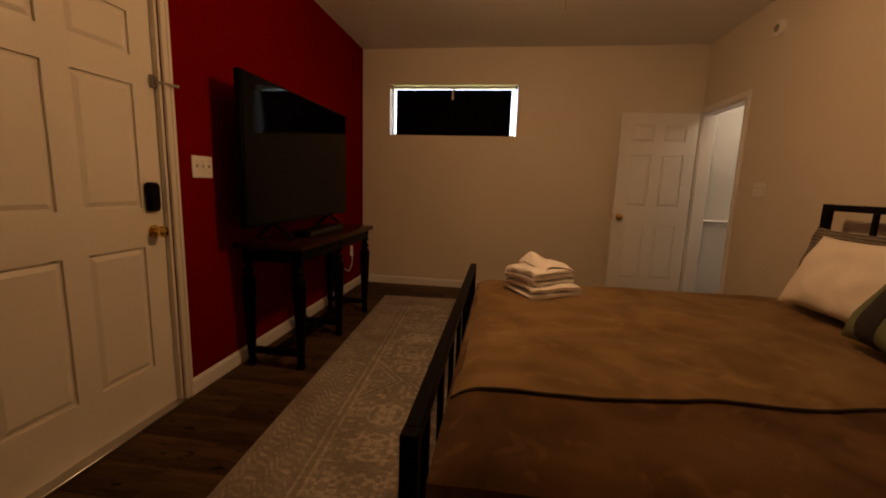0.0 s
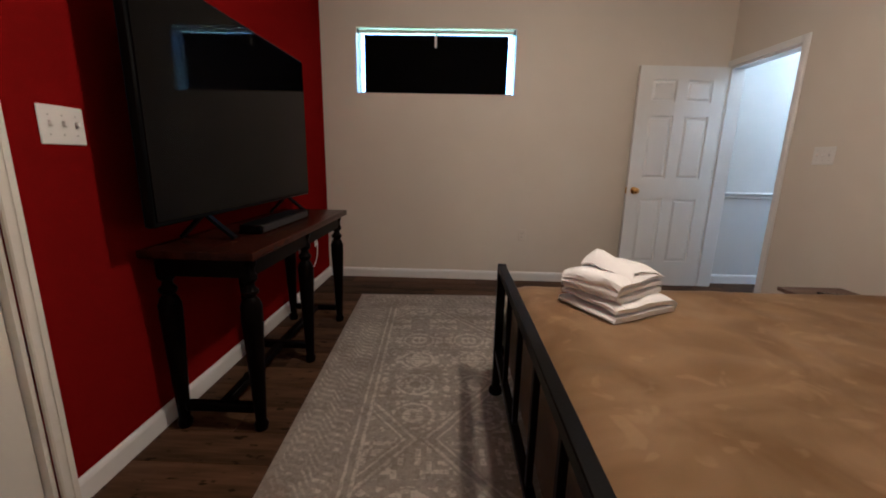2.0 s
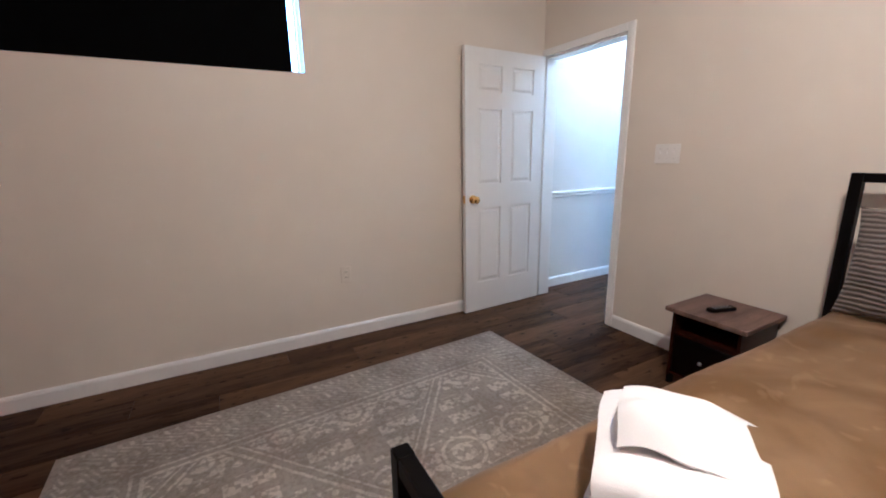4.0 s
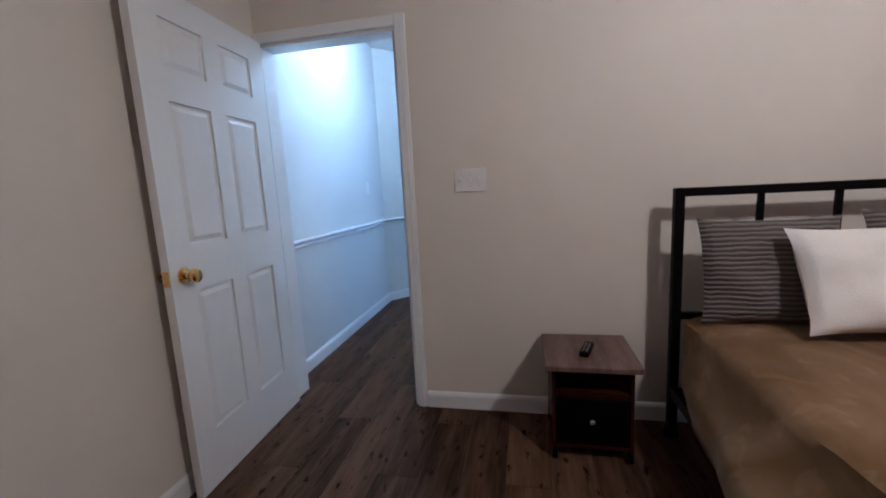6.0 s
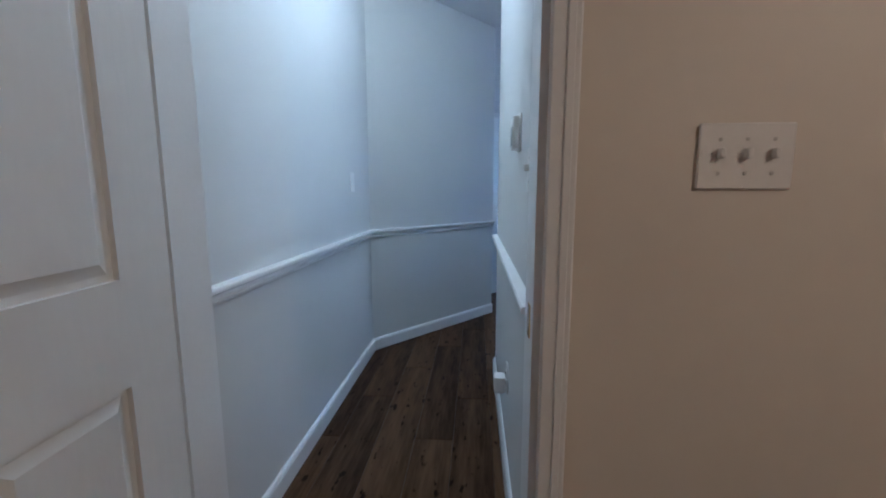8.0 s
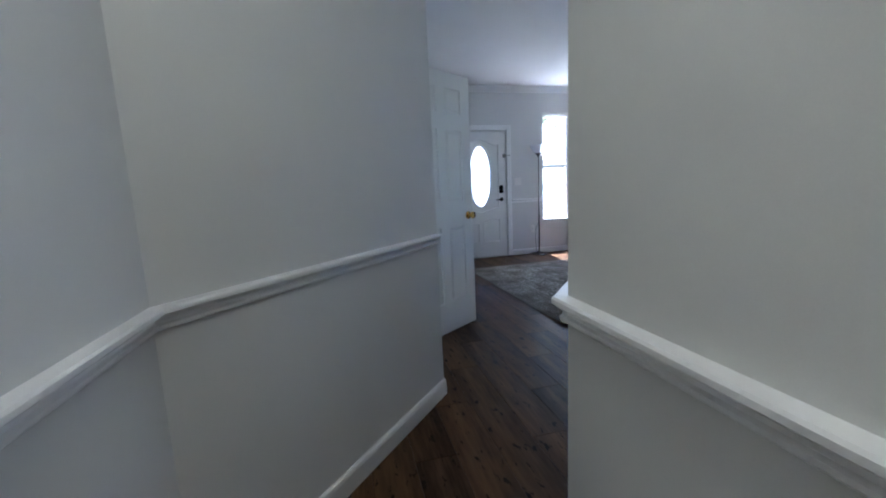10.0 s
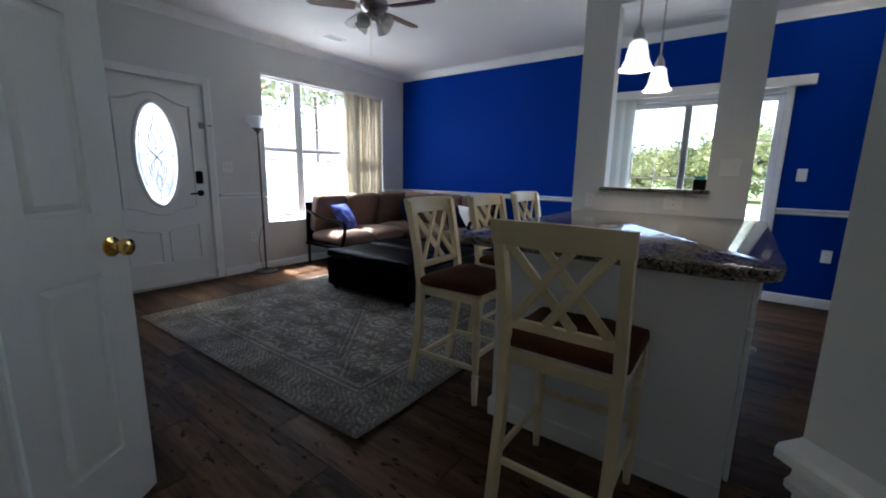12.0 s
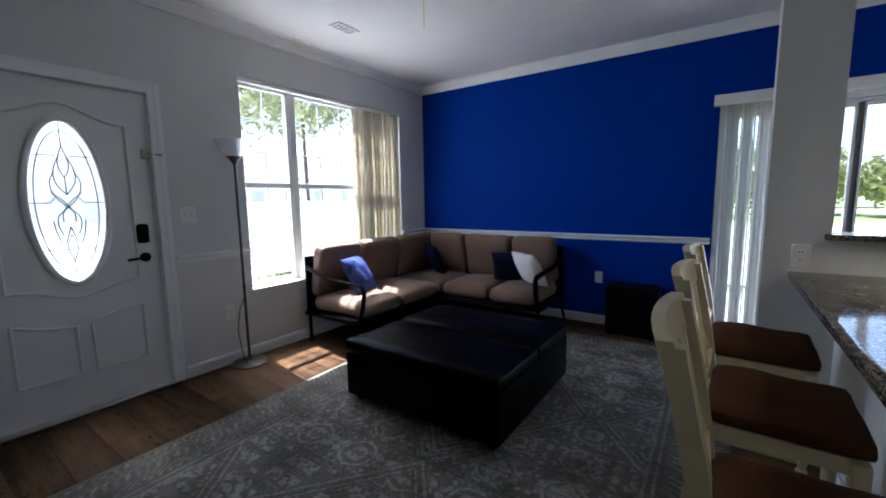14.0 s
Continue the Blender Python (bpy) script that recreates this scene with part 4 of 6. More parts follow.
for k in range(17):
    y = -5.56 + 0.040 * k
    a = radians(48 + 34 * math.sin(k * 2.3))
    bm = bmesh.new()
    pts = [(-0.044 + 0.022 * j, 0.007 * (1 - ((j - 2) / 2) ** 2)) for j in range(5)]
    front = [[bm.verts.new((EAST_LR + 0.028 + px * math.sin(a) * 0.55 + py, y + px * math.cos(a), z)) for px, py in pts] for z in (0.60, 2.28)]
    for j in range(4):
        bm.faces.new((front[0][j], front[0][j + 1], front[1][j + 1], front[1][j]))
    bmesh.ops.solidify(bm, geom=bm.faces[:], thickness=0.0016)
    part("slat", bm, M_SLAT, blind)

slider = tagged(new("window_2"), "white framed sliding patio door with glazing bars", "window", kind="structure")
glazing(slider, BLUE_Y - 0.10, ((3.27, 4.06), (2.50, 3.27)), 0.04, 1.98, ((3, 5), (3, 5)), 0, M_TRIM, axis="y")
bm = bmesh.new()
for a, b, c, d in ((2.48, 2.50, 0, 2.0), (4.06, 4.08, 0, 2.0), (2.50, 4.06, 1.98, 2.0), (2.50, 4.06, 0.0, 0.04)):
    box(bm, a, b, BLUE_Y - 0.13, BLUE_Y - 0.02, c, d)
part("window_frame", bm, M_TRIM, slider, smooth=False)
part("stile", boxed(3.25, 3.288, BLUE_Y - 0.09, BLUE_Y - 0.05, 0.04, 1.98, 0.003), M_TRIM, slider, smooth=False)
casing("door_casing_6", (2.48, BLUE_Y), (4.08, BLUE_Y), 2.0, 0.055, M_TRIM, "white casing round the patio door")
val = solo("blind_valance", boxed(2.29, 4.18, BLUE_Y + 0.022, BLUE_Y + 0.10, 2.045, 2.13, 0.004), M_WHITEPLASTIC, "white valance of the patio door blinds", "blind")
blind = thing("vertical_blind", "white vertical blind stacked beside the patio door", "blind")
for k in range(13):
    x = 4.12 - 0.028 * k
    a = radians(70 + 10 * math.sin(k * 1.7))
    bm = bmesh.new()
    pts = [(-0.044 + 0.022 * j, 0.007 * (1 - ((j - 2) / 2) ** 2)) for j in range(5)]
    front = [[bm.verts.new((x + px * math.cos(a), BLUE_Y + 0.062 + px * math.sin(a) * 0.75 + py, z)) for px, py in pts] for z in (0.05, 2.05)]
    for j in range(4):
        bm.faces.new((front[0][j], front[0][j + 1], front[1][j + 1], front[1][j]))
    bmesh.ops.solidify(bm, geom=bm.faces[:], thickness=0.0016)
    part("slat", bm, M_WHITESLAT, blind)

bw = tagged(new("window_3"), "high narrow bedroom window behind a blackout blind", "window", kind="structure")
glazing(bw, 0.09, ((-3.38, -2.66), (-2.66, -1.94)), 1.80, 2.34, ((1, 1), (1, 1)), 0, M_TRIM, axis="y", s=0.012)
blind = thing("blackout_blind", "black blackout roller blind pulled down in the window", "blind")
part("fabric", boxed(-3.325, -1.995, 0.045, 0.048, 1.792, 2.30), M_BLIND, blind)
bm = lathe([(0.013, 0), (0.013, 1.44)], 14)
bmesh.ops.transform(bm, matrix=pose(-3.38, 0.035, 2.325, 0, 90, 0), verts=bm.verts[:])
part("roller", bm, M_WHITEPLASTIC, blind, "white roller tube")
part("pull_tag", boxed(-2.672, -2.652, 0.030, 0.034, 2.19, 2.30, 0.001), M_WHITEPLASTIC, blind, "white pull tag")
for x in (-3.385, -1.955):
    part("bracket", boxed(x, x + 0.02, 0.015, 0.05, 2.305, 2.345, 0.003), M_GREYPLASTIC, blind)

# ---- bedroom things ----


def rug(name, cx, cy, hx, hy, turn, mat, label, curl=False):
    n = 40
    bm = bmesh.new()
    g = [[None] * (n + 1) for _ in range(n + 1)]
    for i in range(n + 1):
        for j in range(n + 1):
            u, v = -hx + 2 * hx * i / n, -hy + 2 * hy * j / n
            z = 0.011 + 0.0015 * noise.noise(Vector((u * 3, v * 3, 0)))
            if curl:
                e = max(0.0, 1 - (Vector((u, v)) - Vector((-hx, hy))).length / 0.30)
                z += 0.014 * e
            g[i][j] = bm.verts.new((u, v, z))
    for i in range(n):
        for j in range(n):
            bm.faces.new((g[i][j], g[i + 1][j], g[i + 1][j + 1], g[i][j + 1]))
    bmesh.ops.solidify(bm, geom=bm.faces[:], thickness=0.009)
    ob = solo(name, bm, mat, label, "rug")
    ob.matrix_world = pose(cx, cy, 0, 0, 0, turn)
    return ob


rug("area_rug", -1.968, -2.135, 1.2, 1.6, 3.0, M_RUG_A, "worn taupe and cream patterned rug under the bed")

bed = thing("bed_frame", "black metal bed frame with barred head and foot", "bed", m=pose(0, 0, 0))
HX, FX, BY0, BY1 = -0.15, -2.212, -2.085, -3.99
for x, top in ((HX, 1.18), (FX, 0.70)):
    for y in (BY0, BY1):
        bm = boxed(x - 0.02, x + 0.02, y - 0.02, y + 0.02, 0.0, top, 0.003)
        p = part("post", bm, M_IRON, bed)
        part("foot", lathe([(0.034, 0), (0.036, 0.02), (0.028, 0.035), (0.02, 0.04)], 16, (x, y, 0.012)), M_PLASTIC, p, "black plastic foot")
    part("top_rail", boxed(x - 0.019, x + 0.019, BY1 + 0.02, BY0 - 0.02, top - 0.038, top - 0.001, 0.003), M_IRON, bed)
    low = 0.62 if x == HX else 0.26
    part("lower_rail", boxed(x - 0.016, x + 0.016, BY1 + 0.02, BY0 - 0.02, low - 0.03, low, 0.003), M_IRON, bed)
    for y in (-2.40, -2.68, -2.965, -3.25, -3.53, -3.80):
        part("bar", boxed(x - 0.010, x + 0.010, y - 0.012, y + 0.012, low, top - 0.038, 0.002), M_IRON, bed)
for y in (BY0, BY1):
    part("side_rail", boxed(FX + 0.02, HX - 0.02, y - 0.018, y + 0.018, 0.22, 0.27, 0.003), M_IRON, bed)
for k in range(9):
    x = FX + 0.15 + 0.23 * k
    part("slat", boxed(x, x + 0.05, BY1 + 0.018, BY0 - 0.018, 0.245, 0.265), M_IRON, bed)
bm = boxed(FX + 0.06, HX - 0.03, BY1 + 0.05, BY0 - 0.05, 0.266, 0.575, 0.05, seg=3)
solo("mattress", bm, M_WHITECLOTH, "thick white mattress on the metal bed frame", "mattress")


def blanket():
    """Plush cover laid over the mattress, hanging down at the sides and foot."""
    x0, x1, y0, y1 = FX + 0.035, HX - 0.05, BY1 + 0.005, BY0 - 0.025
    top, drop, step = 0.615, 0.36, 0.03
    bm = bmesh.new()
    us = np.arange(x0 - 0.30, x1 + 0.001, step)
    vs = np.arange(y0 - drop, y1 + drop, step)
    g = []
    for u in us:
        row = []
        for v in vs:
            over_x = max(0.0, x0 - u)
            over_y = max(0.0, y0 - v, v - y1)
            x, y = max(u, x0), min(max(v, y0), y1)
            z = top - over_x - over_y
            if over_x + over_y > 0:
                fold = 0.018 * math.sin(11 * (v if over_x > over_y else u) + 3 * noise.noise(Vector((u * 2, v * 2, 1))))
                out = min(1.0, (over_x + over_y) / 0.2)
                if over_y >= over_x:
                    y += (0.012 + fold + 0.085 * out) * (1 if v > y1 else -1) * out * min(1.0, max(0.0, (x1 - u) / 0.6))
                else:
                    x -= (0.004 + 0.2 * abs(fold)) * out
            edge = min(u - x0, v - y0, y1 - v)
            if edge >= 0:
                z -= 0.035 * max(0.0, 1 - edge / 0.09) ** 2
                z += 0.010 * noise.noise(Vector((u * 3.1, v * 3.1, 0))) + 0.006 * noise.noise(Vector((u * 9, v * 7, 4)))
            else:
                z -= 0.035
            row.append(bm.verts.new((x, y, max(z, 0.20 + 0.02 * noise.noise(Vector((u * 4, v * 4, 2)))))))
        g.append(row)
    for i in range(len(us) - 1):
        for j in range(len(vs) - 1):
            bm.faces.new((g[i][j], g[i + 1][j], g[i + 1][j + 1], g[i][j + 1]))
    bmesh.ops.solidify(bm, geom=bm.faces[:], thickness=0.012)
    return solo("blanket", bm, M_UNDER, "dark brown plush under-blanket draped over the bed", "blanket")


def top_blanket():
    """Paler plush throw over most of the bed, ending in a dark hem near one side."""
    x0, x1, y1 = FX + 0.045, HX - 0.05, BY0 - 0.020
    bm = bmesh.new()
    nu, nv = 70, 58
    g = []
    hem = []
    for i in range(nu + 1):
        u = x0 + (x1 - x0) * i / nu
        near = -3.645 + 0.235 * (i / nu) ** 1.3 + 0.010 * math.sin(i * 0.3)
        row = []
        for j in range(nv + 1):
            v = near + (y1 + 0.30 - near) * j / nv
            y, z = min(v, y1), 0.6215 - max(0.0, v - y1)
            edge = min(u - x0, y1 - v)
            if edge >= 0:
                z -= 0.035 * max(0.0, 1 - edge / 0.09) ** 2
                z += 0.010 * noise.noise(Vector((u * 3.1, v * 3.1, 0))) + 0.006 * noise.noise(Vector((u * 9, v * 7, 4)))
                z += 0.006 * math.exp(-((v - u * 0.35 + 2.35 + 0.1 * math.sin(u * 4)) / 0.03) ** 2)
            else:
                out = min(1.0, max(0.0, v - y1) / 0.2)
                z -= 0.035
                y += (0.027 + 0.018 * math.sin(11 * u) + 0.085 * out) * out * min(1.0, max(0.0, (x1 - u) / 0.6))
            row.append(bm.verts.new((u, y, z)))
        hem.append(row[0].co.copy() + Vector((0, 0, 0.002)))
        g.append(row)
    for i in range(nu):
        for j in range(nv):
            bm.faces.new((g[i][j], g[i + 1][j], g[i + 1][j + 1], g[i][j + 1]))
    bmesh.ops.solidify(bm, geom=bm.faces[:], thickness=0.010)
    ob = solo("throw_blanket", bm, M_BLANKET, "brown plush throw with a dark hem spread on the bed", "blanket")
    part("hem", tube(hem, 0.0035, False, 6), M_HEM, ob, "dark stitched hem")
    return ob


blanket()
top_blanket()


def lean(x, y, z, tilt, yaw):
    """Pose of a pillow standing on its edge, leaning towards the headboard."""
    return Matrix.Translation((x, y, z)) @ Euler((0, 0, radians(yaw))).to_matrix().to_4x4() @ Euler((radians(tilt), 0, 0)).to_matrix().to_4x4()


def put_pillow(label, w, h, t, mat, m, seed, name="pillow"):
    ob = solo(name, pillow(w, h, t, seed, 30, 0.013), mat, label, "pillow", group="pillows on the bed")
    ob.matrix_world = m
    return ob


put_pillow("grey ribbed plush pillow against the headboard", 0.52, 0.44, 0.15, M_RIBBED, lean(-0.265, -2.39, 0.835, 78, -90), 1)
put_pillow("grey ribbed plush pillow against the headboard", 0.56, 0.46, 0.15, M_RIBBED, lean(-0.265, -3.00, 0.84, 78, -92), 2)
put_pillow("grey ribbed plush pillow against the headboard", 0.56, 0.44, 0.15, M_RIBBED, lean(-0.265, -3.62, 0.825, 78, -88), 3)
put_pillow("large white cotton pillow leaning on a grey one", 0.62, 0.40, 0.17, M_WHITECLOTH, lean(-0.43, -2.69, 0.838, 64, -87), 4)
put_pillow("large white cotton pillow leaning on a grey one", 0.66, 0.42, 0.18, M_WHITECLOTH, lean(-0.47, -3.57, 0.845, 62, -92), 5)
green = thing("throw_pillow", "sage green throw pillow with a black band", "pillow", "pillows on the bed", lean(-0.585, -3.165, 0.785, 60, -96))
part("cover", pillow(0.43, 0.295, 0.17, 6, 24), M_GREEN, green)
bm = pillow(0.43, 0.295, 0.178, 6, 24)
bmesh.ops.delete(bm, geom=[f for f in bm.faces if abs(f.calc_center_median().x + 0.06) > 0.052], context="FACES")
part("band", bm, M_BLACKCLOTH, green, "black cloth band")


def folded(w, d, layers, pitch, seed, lift=0.0):
    """Cloth folded back and forth: rounded folds at front and back, loose layered edges at the sides; base at z = 0."""
    rnd = random.Random(seed)
    path = []
    for k in range(layers):
        z, side = pitch * (k + 0.5), 1 if k % 2 == 0 else -1
        short = 0.022 * rnd.random()
        run = [(-side * (d / 2 - short) + side * (d - 2 * short) * q / 12, z) for q in range(13)]
        path += run
        if k < layers - 1:
            path += [(side * (d / 2 - short + pitch * 0.5 * math.sin(math.pi * q / 5)), z + pitch * 0.5 * (1 - math.cos(math.pi * q / 5))) for q in range(1, 5)]
    n = 16
    top = pitch * layers
    bm = bmesh.new()
    g = []
    for y, z in path:
        slip = 0.010 * noise.noise(Vector((z * 60, seed, 0)))
        row = []
        for j in range(n + 1):
            u = 2 * j / n - 1
            x = u * (w / 2 + slip + 0.008 * noise.noise(Vector((y * 12, z * 70, u + seed))))
            p = Vector((x, y + 0.006 * noise.noise(Vector((x * 11, z * 50, seed))), z))
            k = z / top
            p.z += k * (0.016 * noise.noise(Vector((x * 9, y * 9, seed))) - 0.020 * abs(u) ** 4 - 0.014 * abs(2 * y / d) ** 4)
            p.z += lift * max(0.0, 1 - (Vector((x + w * 0.26, y - d * 0.30)).length / (d * 0.55))) ** 1.3 * k ** 3
            row.append(bm.verts.new(p))
        g.append(row)
    for a, b in zip(g, g[1:]):
        for j in range(n):
            bm.faces.new((a[j], a[j + 1], b[j + 1], b[j]))
    bmesh.ops.recalc_face_normals(bm, faces=bm.faces[:])
    bmesh.ops.solidify(bm, geom=bm.faces[:], thickness=pitch * 0.94)
    low = min(v.co.z for v in bm.verts)
    bmesh.ops.translate(bm, vec=(0, 0, -low), verts=bm.verts[:])
    return bm


def towel(name, label, m, *size, **kw):
    ob = solo(name, folded(*size, **kw), M_TOWEL, label, "towel", group="towels on the bed")
    ob.matrix_world = m


towel("folded_towel", "white folded terry towel at the bottom of a stack", pose(-1.785, -2.40, 0.618, 0, 0, 118), 0.28, 0.335, 4, 0.021, 1)
towel("folded_towel", "white folded terry towel in a stack on the bed", pose(-1.80, -2.385, 0.690, 0, 0, 126), 0.25, 0.30, 4, 0.018, 5)
towel("washcloth", "white folded washcloth with a raised corner on the towels", pose(-1.785, -2.365, 0.750, 0, 0, 35), 0.21, 0.17, 3, 0.014, 9, lift=0.075)


def turned_leg(h):
    """Profile of a bulbous turned table leg."""
    k = h / 0.76
    return [(r, z * k) for r, z in ((0.026, 0), (0.030, 0.01), (0.030, 0.03), (0.022, 0.045), (0.024, 0.06), (0.028, 0.14), (0.036, 0.34), (0.043, 0.50), (0.044, 0.56),
                                     (0.034, 0.585), (0.022, 0.60), (0.034, 0.612), (0.036, 0.625), (0.022, 0.64), (0.020, 0.655), (0.033, 0.668), (0.034, 0.685), (0.024, 0.70), (0.026, 0.72), (0.034, 0.735), (0.034, 0.76))]


table = thing("console_table", "dark wooden console table with turned legs", "table")
TX0, TX1, TY0, TY1, TZ = -3.69, -3.225, -2.49, -1.11, 0.822
part("tabletop", boxed(TX0, TX1, TY0, TY1, TZ - 0.035, TZ, 0.010, seg=2), M_DARKWOOD, table, "dark reddish-brown table top")
bm = boxed(TX0 + 0.04, TX1 - 0.04, TY0 + 0.04, TY0 + 0.06, TZ - 0.115, TZ - 0.035)
box(bm, TX0 + 0.04, TX1 - 0.04, TY1 - 0.06, TY1 - 0.04, TZ - 0.115, TZ - 0.035)
box(bm, TX1 - 0.06, TX1 - 0.04, TY0 + 0.06, TY1 - 0.06, TZ - 0.115, TZ - 0.035)
box(bm, TX0 + 0.04, TX0 + 0.06, TY0 + 0.06, TY1 - 0.06, TZ - 0.115, TZ - 0.035)
part("apron", bm, M_TURNED, table, smooth=False)
for x in (TX0 + 0.06, TX1 - 0.06):
    for y in (TY0 + 0.07, (TY0 + TY1) / 2, TY1 - 0.07):
        part("leg", lathe(turned_leg(TZ - 0.035), 18, (x, y, 0)), M_TURNED, table)
for y in (TY0 + 0.07, (TY0 + TY1) / 2, TY1 - 0.07):
    part("stretcher", boxed(TX0 + 0.08, TX1 - 0.08, y - 0.022, y + 0.022, 0.085, 0.125, 0.006), M_TURNED, table)
part("stretcher", boxed((TX0 + TX1) / 2 - 0.022, (TX0 + TX1) / 2 + 0.022, TY0 + 0.09, TY1 - 0.09, 0.085, 0.122, 0.006), M_TURNED, table)
sb = thing("soundbar", "black soundbar on the console table", "speaker")
part("body", boxed(-3.48, -3.37, -2.105, -1.495, TZ, TZ + 0.045, 0.01, seg=2), M_PLASTIC, sb)
part("grille", boxed(-3.371, -3.362, -2.095, -1.505, TZ + 0.005, TZ + 0.040, 0.003), M_BLACKCLOTH, sb, "black cloth speaker grille")
for y in (-2.12, -1.496):
    part("end_cap", boxed(-3.475, -3.365, y, y + 0.016, TZ + 0.002, TZ + 0.043, 0.006), M_SCREEN, sb, "glossy black end cap")

tv = thing("television", "large black flat television standing on the console table", "television")
part("body", boxed(-3.565, -3.525, -2.585, -1.035, 0.925, 1.825, 0.006), M_PLASTIC, tv)
part("screen", boxed(-3.5255, -3.520, -2.573, -1.047, 0.945, 1.813, 0.001), M_SCREEN, tv, "glossy black screen")
for y in (-2.25, -1.37):
    bm = bar((-3.55, y, 0.94), (-3.42, y, TZ + 0.008), 0.03, 0.014)
    bar((-3.55, y, 0.94), (-3.66, y, TZ + 0.008), 0.03, 0.014, bm)
    part("stand_foot", bm, M_PLASTIC, tv, "black splayed stand foot")


def plate(name, centre, normal, w, h, label, toggles=0, sockets=0, mat=None):
    """A wall plate with toggles or sockets, standing 5 mm off a wall."""
    n = Vector((*normal, 0)).normalized()
    u = Vector((-n.y, n.x, 0))
    m = Matrix(((u.x, n.x, 0, centre[0]), (u.y, n.y, 0, centre[1]), (0, 0, 1, centre[2]), (0, 0, 0, 1)))
    ob = thing(name, label, "switch" if toggles else "outlet", m=m)
    part("cover_plate", boxed(-w / 2, w / 2, 0.001, 0.007, -h / 2, h / 2, 0.003), mat or M_WHITEPLASTIC, ob)
    for k in range(toggles):
        x = (k - (toggles - 1) / 2) * 0.046
        bm = boxed(x - 0.005, x + 0.005, 0.007, 0.020, -0.004, 0.014, 0.002)
        part("toggle", bm, M_WHITEPLASTIC, ob)
        for z in (-0.03, 0.03):
            part("screw", boxed(x - 0.003, x + 0.003, 0.007, 0.0085, z - 0.003, z + 0.003, 0.001), M_SCREW, ob)
    for k in range(sockets):
        z = 0.02 if k == 0 else -0.02
        s = part("socket", boxed(-0.016, 0.016, 0.007, 0.010, z - 0.013, z + 0.013, 0.003), mat or M_WHITEPLASTIC, ob)
        bm = boxed(-0.007, -0.0045, 0.010, 0.0108, z - 0.005, z + 0.006)
        box(bm, 0.0045, 0.007, 0.010, 0.0108, z - 0.005, z + 0.006)
        part("slot", bm, M_BLACKCLOTH, s)
    return ob


plate("light_switch", (WEST, -2.67, 1.272), (1, 0), 0.155, 0.12, "white triple light switch on the red wall", toggles=3)
plate("wall_outlet", (WEST, -0.76, 0.445), (1, 0), 0.075, 0.118, "white power outlet on the red wall", sockets=2)
plate("wall_outlet", (WEST, -0.39, 0.445), (1, 0), 0.075, 0.118, "white power outlet on the red wall", sockets=2)
plate("wall_outlet", (-1.77, 0, 0.47), (0, -1), 0.072, 0.115, "beige outlet low on the bedroom wall", sockets=2, mat=M_BEIGE)
plate("light_switch", (0, -1.152, 1.266), (-1, 0), 0.165, 0.118, "white triple light switch beside the doorway", toggles=3)
solo("power_cable", tube([(WEST + 0.02, -0.76, 0.43), (WEST + 0.04, -0.70, 0.30), (WEST + 0.035, -0.55, 0.24), (WEST + 0.03, -0.45, 0.30), (WEST + 0.02, -0.39, 0.425)], 0.004, False, 6), M_WHITEPLASTIC, "thin white cable hanging between the outlets", "cable")
solo("power_cable", tube([(-3.55, -1.5, 0.016), (-3.50, -1.75, 0.016), (-3.58, -2.0, 0.016), (-3.53, -2.2, 0.016), (-3.60, -2.33, 0.016)], 0.005, False, 6), M_PLASTIC, "black cable lying under the console table", "cable")
sd = thing("smoke_detector", "round white smoke detector high on the wall", "detector", m=pose(0, -1.13, 2.487, 0, -90, 0))
part("base", lathe([(0.062, 0.001), (0.064, 0.02), (0.058, 0.034), (0.03, 0.040)], 28), M_WHITEPLASTIC, sd)
part("vent_ring", lathe([(0.028, 0.040), (0.026, 0.046), (0.01, 0.047)], 20), M_GREYPLASTIC, sd)

ns = thing("nightstand", "small brown wooden nightstand with a dark drawer", "nightstand")
NX0, NX1, NY0, NY1, NZ = -0.41, -0.018, -1.895, -1.495, 0.455
part("top", boxed(NX0, NX1, NY0, NY1, NZ - 0.025, NZ, 0.003), M_GREYWOOD, ns)
for y in (NY0 + 0.03, NY1 - 0.045):
    part("side_panel", boxed(NX0 + 0.03, NX1, y, y + 0.015, 0.05, NZ - 0.025), M_DARKWOOD, ns, smooth=False)
part("back_panel", boxed(NX1 - 0.012, NX1, NY0 + 0.045, NY1 - 0.045, 0.06, NZ - 0.025), M_TURNED, ns, smooth=False)
for z in (0.06, 0.30):
    part("shelf", boxed(NX0 + 0.035, NX1 - 0.012, NY0 + 0.045, NY1 - 0.045, z, z + 0.015), M_DARKWOOD, ns, smooth=False)
dr = part("drawer", boxed(NX0 + 0.032, NX0 + 0.05, NY0 + 0.05, NY1 - 0.05, 0.085, 0.295, 0.003), M_TURNED, ns, "dark drawer front")
part("knob", boxed(NX0 + 0.020, NX0 + 0.032, -1.705, -1.685, 0.18, 0.20, 0.004), M_STEEL, dr, "small metal knob")
for x in (NX0 + 0.05, NX1 - 0.03):
    for y in (NY0 + 0.04, NY1 - 0.04):
        part("foot", boxed(x - 0.015, x + 0.015, y - 0.012, y + 0.012, 0, 0.055), M_PLASTIC, ns)
rm = thing("remote_control", "black remote control lying on the nightstand", "remote", m=pose(-0.235, -1.69, NZ, 0, 0, -18))
part("body", boxed(-0.075, 0.075, -0.020, 0.020, 0.0, 0.02, 0.006, seg=2), M_PLASTIC, rm)
